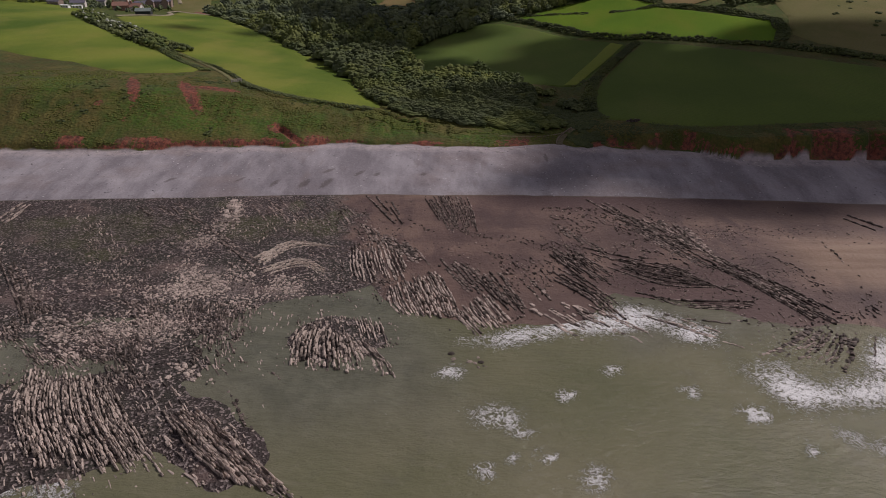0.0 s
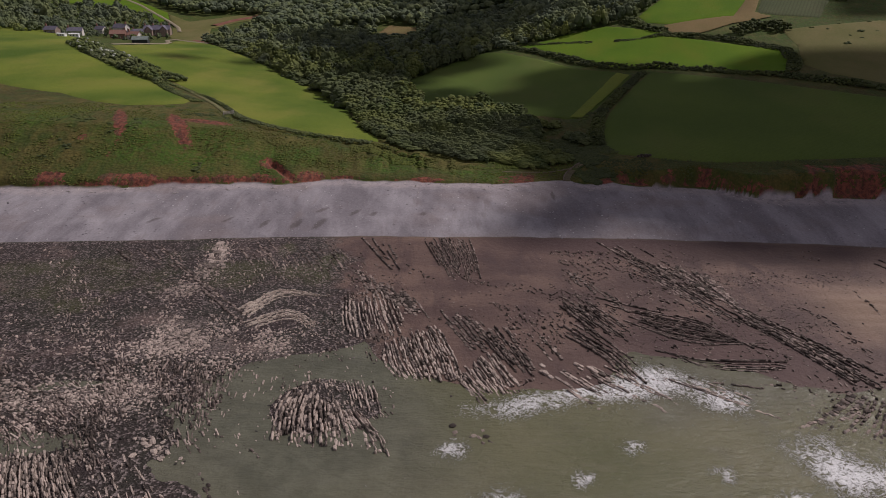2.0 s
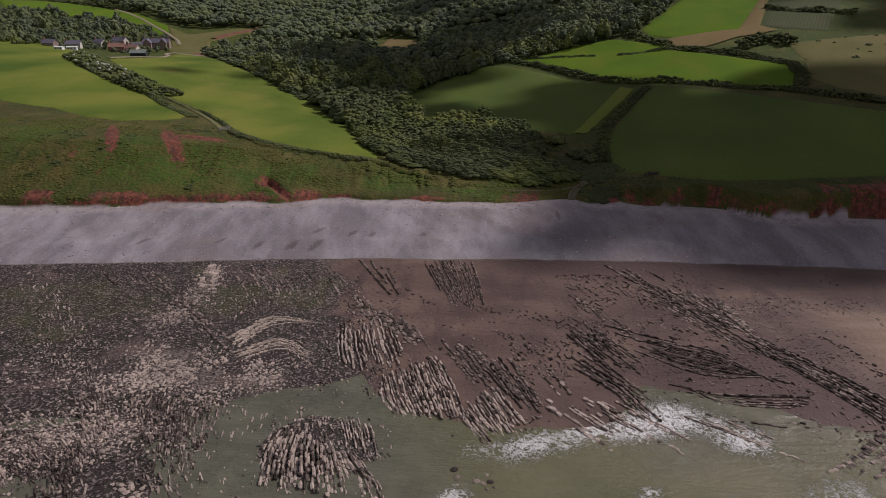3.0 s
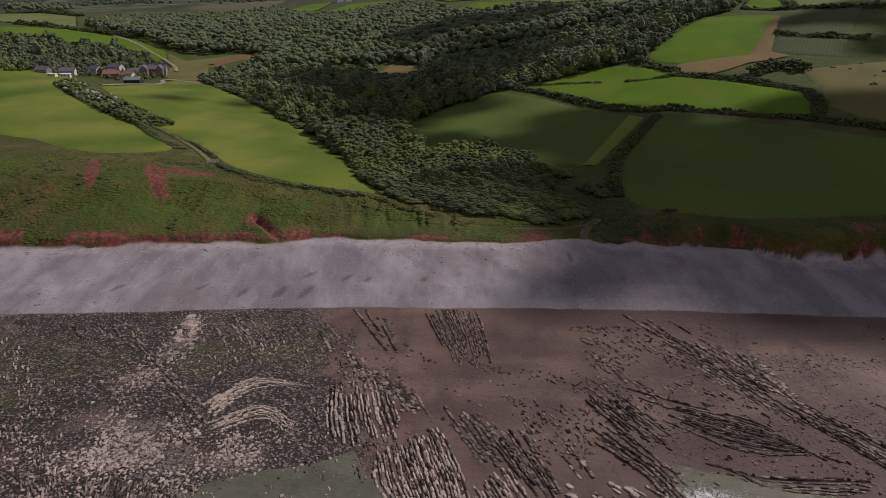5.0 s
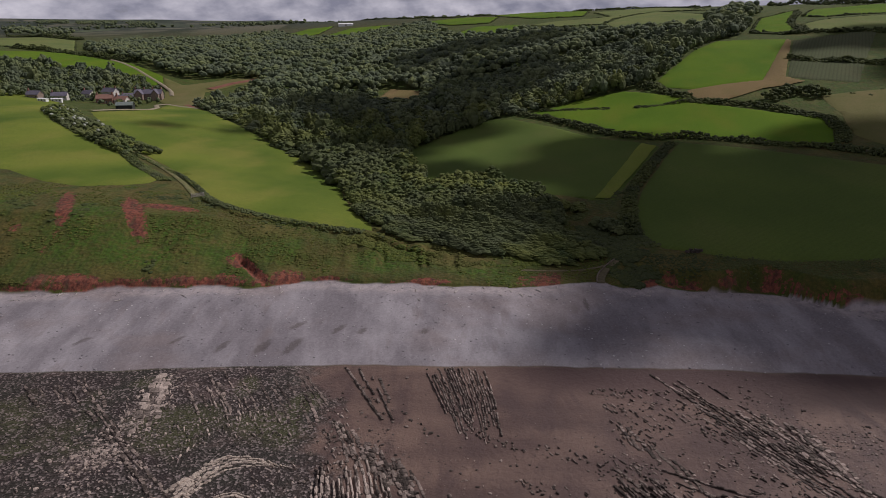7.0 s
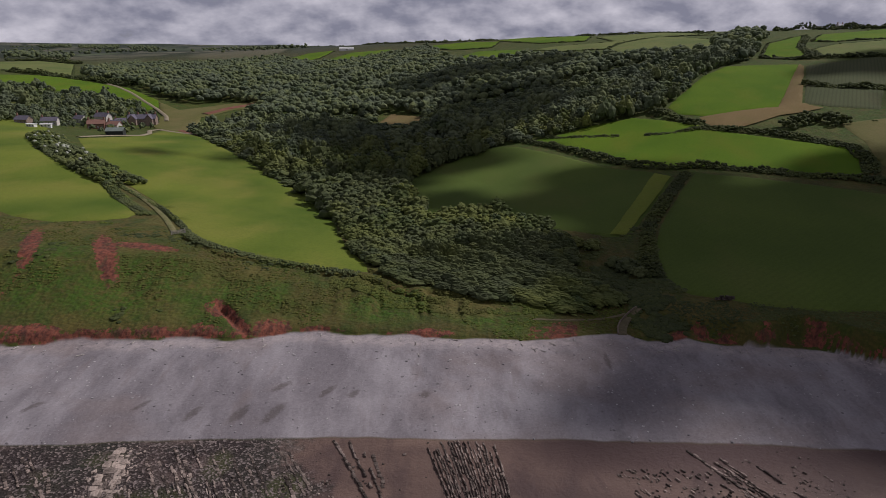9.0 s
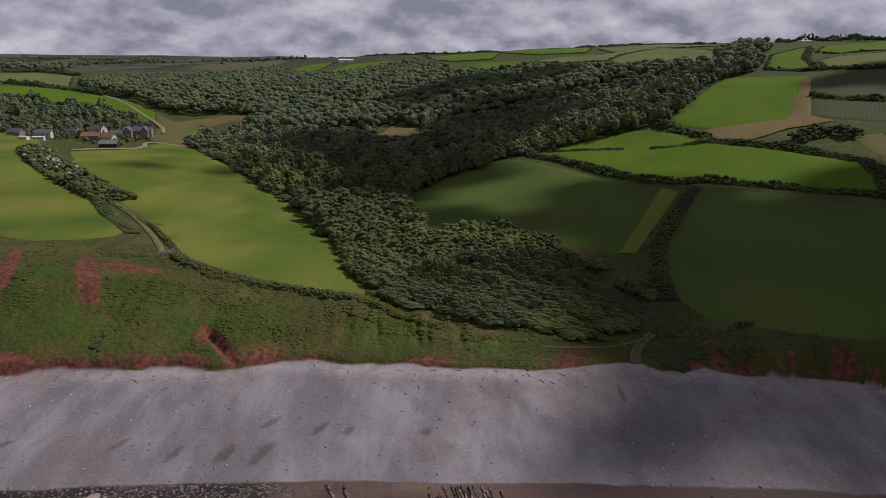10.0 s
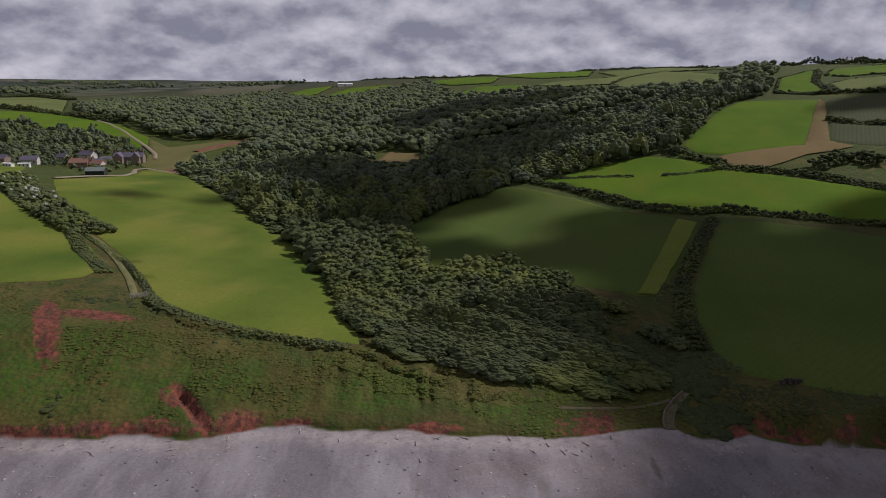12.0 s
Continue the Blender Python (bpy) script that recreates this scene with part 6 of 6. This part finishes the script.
HOUSES = [
    ("house", -259, 412, 8, 22, 8, 5.2, 3.2, STONE_WALL, SLATE, "large stone house with purple slate roofs and chimneys", 4, 6, 2, True),
    ("house", -287, 402, -15, 12, 7, 4.6, 2.8, RENDER, SLATE, "white rendered cottage with slate roof among trees", 2, 3, 2, False),
    ("house", -268, 355, 12, 12, 6.5, 4.2, 2.6, BRICK, BRICK, "brick cottage with a red-brown tiled roof among trees", 2, 4, 2, False),
    ("house", -256, 357, -8, 9, 6.5, 4.0, 2.4, RENDER, BRICK, "cream rendered cottage with a red-brown tiled roof", 1, 3, 2, False),
    ("caravan", -287, 323, 10, 7, 2.6, 2.4, 0.3, WHITE_SHED, WHITE_SHED, "white static caravan beside the pasture hedge", 0, 3, 1, False),
    ("caravan", -291, 313, -15, 7, 2.6, 2.4, 0.3, WHITE_SHED, WHITE_SHED, "white static caravan beside the pasture hedge", 0, 3, 1, False),
    ("house", -300, 350, 12, 11, 6.5, 3.2, 2.4, RENDER, SLATE, "low white cottage beside the pasture", 1, 3, 1, False),
    ("house", -312, 338, -8, 10, 6.5, 3.2, 2.4, STONE_WALL, SLATE, "low stone cottage beside the pasture", 1, 3, 1, False),
    ("house", -270, 396, 30, 8, 6, 3.2, 2.4, STONE_WALL, SLATE, "small stone cottage among the village trees", 1, 2, 1, False),
    ("house", -296, 384, -20, 9, 6, 3.4, 2.4, RENDER, SLATE, "cream cottage half hidden by village trees", 1, 3, 1, False),
    ("house", -266, 378, 5, 9, 6, 3.2, 2.4, BRICK, SLATE, "low brick outbuilding with slate roof", 1, 2, 1, False),
    ("house", 425, 632, 30, 10, 6, 3.4, 2.2, RENDER, SLATE, "white farmhouse on the skyline hill", 2, 4, 2, False),
]
for row in HOUSES:
    house(*row)


def long_shed(name, x, y, turn, long_, wide, wall_h, roof_h, walls, roof, label, door):
    root = new(name)
    root.matrix_world = pose(x, y, float(land(x, y)), 0, 0, turn)
    hl, hw, wall_z = long_ / 2, wide / 2, wall_h
    bm = bmesh.new()
    v = [bm.verts.new(p) for p in ((-hl, -hw, -1.5), (hl, -hw, -1.5), (hl, hw, -1.5), (-hl, hw, -1.5), (-hl, -hw, wall_z), (hl, -hw, wall_z), (hl, hw, wall_z), (-hl, hw, wall_z), (-hl, 0, wall_z + roof_h), (hl, 0, wall_z + roof_h))]
    for q in ((0, 1, 5, 4), (2, 3, 7, 6), (1, 2, 6, 9, 5), (3, 0, 4, 8, 7)):
        bm.faces.new([v[i] for i in q])
    part("wall", bm, walls, root)
    for s_ in (-1, 1):
        bm = bmesh.new()
        lo_, hi_ = (s_ * (hw + 0.4), wall_z - 0.1), (0.0, wall_z + roof_h + 0.05)
        q = [bm.verts.new((x_, *p[:1], p[1] + dz)) for dz in (0, 0.18) for x_, p in ((-hl - 0.4, lo_), (hl + 0.4, lo_), (hl + 0.4, hi_), (-hl - 0.4, hi_))]
        for idx in ((0, 1, 2, 3), (7, 6, 5, 4), (0, 4, 5, 1), (1, 5, 6, 2), (2, 6, 7, 3), (3, 7, 4, 0)):
            bm.faces.new([q[i] for i in idx])
        part("roof_sheet", bm, roof, root)
    part("door", boxes(((-1.8, -hw - 0.08, 0), (1.8, -hw + 0.05, wall_h * 0.85))), door, root)
    return tagged(root, label, "barn")


long_shed("barn", -222, 291, 12, 10.5, 8, 3.0, 1.8, DARK_TIMBER, GREEN_ROOF, "dark timber barn with grey-green sheet roof", DARK_TIMBER)
long_shed("shed", -194, 1110, 10, 26, 14, 3.2, 1.6, WHITE_SHED, WHITE_SHED, "long white farm shed on a far hill", TIMBER)

# ------------------------------------------------------------------ beach litter, scrub
rl = random.Random(23)
shapes = []
for i in range(5):
    bm = bmesh.new()
    pts = [Vector((-1.0 + 0.5 * j, 0.12 * rl.uniform(-1, 1), 0.1 + 0.06 * rl.random())) for j in range(5)]
    for j in range(4):
        limb(bm, pts[j], pts[j + 1], 0.13 - 0.02 * j, 0.11 - 0.02 * j, 6)
    limb(bm, pts[2], pts[2] + Vector((0.4, 0.45, 0.2)), 0.06, 0.02, 5)
    me = bpy.data.meshes.new("driftwood")
    bm.to_mesh(me)
    bm.free()
    me.materials.append(DRIFT)
    shapes.append(me)
for i in range(60):
    x = rl.uniform(-125, 110)
    y = float(foot(np.array(x))) - abs(rl.gauss(0.8, 2.2)) - 0.6
    ob = new("driftwood", rl.choice(shapes))
    s_ = rl.uniform(0.35, 1.0)
    ob.matrix_world = Matrix.LocRotScale((x, y, float(land(x, y))), Euler((0, 0, rl.uniform(0, 3.1))), (s_, s_, s_))
    tagged(ob, "bleached grey driftwood log on the pebbles", "driftwood", "driftwood of the strandline")

rows = []
for _ in range(4200):
    x = rl.uniform(-165, 190)
    b_ = rl.random()
    y = float(np.interp(b_, [0, 0.25, 0.6, 1], [-44, -38, -20, -2])) + rl.gauss(0, 4)
    s_ = 0.18 + 0.45 * rl.random() ** 3
    rows.append((rl.randrange(8), x, y, 0, s_ * 1.3, s_, s_ * 0.8, rl.uniform(0, 6)))
rows = np.array(rows)
rows = rows[(rows[:, 2] > toe(rows[:, 1])) & (rows[:, 2] < foot(rows[:, 1]) - 0.3)]
rows[:, 3] = land(rows[:, 1], rows[:, 2]) - 0.05
BANK_STONE = rock_material("bank_stone", (0.20, 0.18, 0.19), (0.52, 0.49, 0.49), 0.5, 0.0)
tagged(join_copies("cobbles", STONES, rows, BANK_STONE), "pale rounded cobbles scattered over the pebble bank", "pebbles", kind="stuff")


def scrub(name, label, count, xs, reach, sizes, seed, material, keep=None):
    rs = np.random.RandomState(seed)
    x = rs.uniform(*xs, count)
    f_ = foot(x)
    y = f_ + rs.uniform(*reach, count)
    s_ = sizes[0] + (sizes[1] - sizes[0]) * rs.random_sample(count) ** 2
    ok = rough(x, y, 9, seed, 3) > -0.1
    for poly in (FIELDS["pasture_mid"], FIELDS["pasture_west"], FIELDS["crop_east"]):
        ok &= ~inside(x, y, poly)
    if keep is not None:
        ok &= keep(x, y)
    ok &= bare_soil(x, y) < 0.42
    r = np.c_[rs.randint(0, 5, count), x, y, land(x, y) - s_ * 0.1, s_ * rs.uniform(0.9, 1.5, count), s_ * 1.1, s_ * rs.uniform(0.5, 0.9, count), rs.uniform(0, 6, count)][ok]
    return tagged(join_copies(name, TUFTS, r, material), label, "scrub", kind="stuff")


scrub("slope_scrub", "green bracken and rough grass on the cliff slope", 30000, (-190, 46), (0.5, 62), (0.12, 0.55), 81, SCRUB, lambda x, y: rough(x, y, 16, 84, 3) > -0.08)
scrub("slope_thicket", "dark green thorn and bramble thickets on the cliff slope", 9000, (-190, 30), (4, 62), (0.3, 1.0), 85, HEDGE_LEAF, lambda x, y: rough(x, y, 11, 86, 3) > np.where(x < -122, 0.22, 0.40))
scrub("cliff_scrub", "dark ivy and scrub hanging on the red cliff", 9000, (54, 210), (3.5, 15), (0.12, 0.5), 82, HEDGE_LEAF)
# scrub of the hollow; its dark leaf over the bowl stands in for deep shade
scrub("hollow_scrub", "dark scrub in the hollow, partly standing in for deep shade", 4200, (40, 68), (14, 82), (0.35, 1.3), 88, HEDGE_LEAF, lambda x, y: (np.hypot((x - 60.5) / 5.0, (y - 48) / 30) + 0.3 * rough(x, y, 6, 89) < 1) | (np.hypot((x - 50) / 8, (y - 40) / 20) - 0.9 * rough(x, y, 8, 93) < 0.95) | (np.hypot((x - 45) / 6, (y - 66) / 5) + 0.3 * rough(x, y, 5, 92) < 1))
scrub("headland_scrub", "dark scrub over the low headland", 5200, (44, 62), (0.5, 34), (0.35, 1.2), 83, HEDGE_LEAF, lambda x, y: np.hypot((x - 51.0) / 6.5, (y - 11) / 14) + 0.3 * rough(x, y, 5, 87) < 1)
scrub("fringe_scrub", "low green thorn scrub below the combe wood", 11000, (-34, 44), (9, 30), (0.20, 0.80), 90, SCRUB, lambda x, y: (rough(x, y, 8, 91, 3) > -0.3) & (y > 12.5 + 0.004 * (x - 5) ** 2) & ~((x > 28) & (y < 16)))
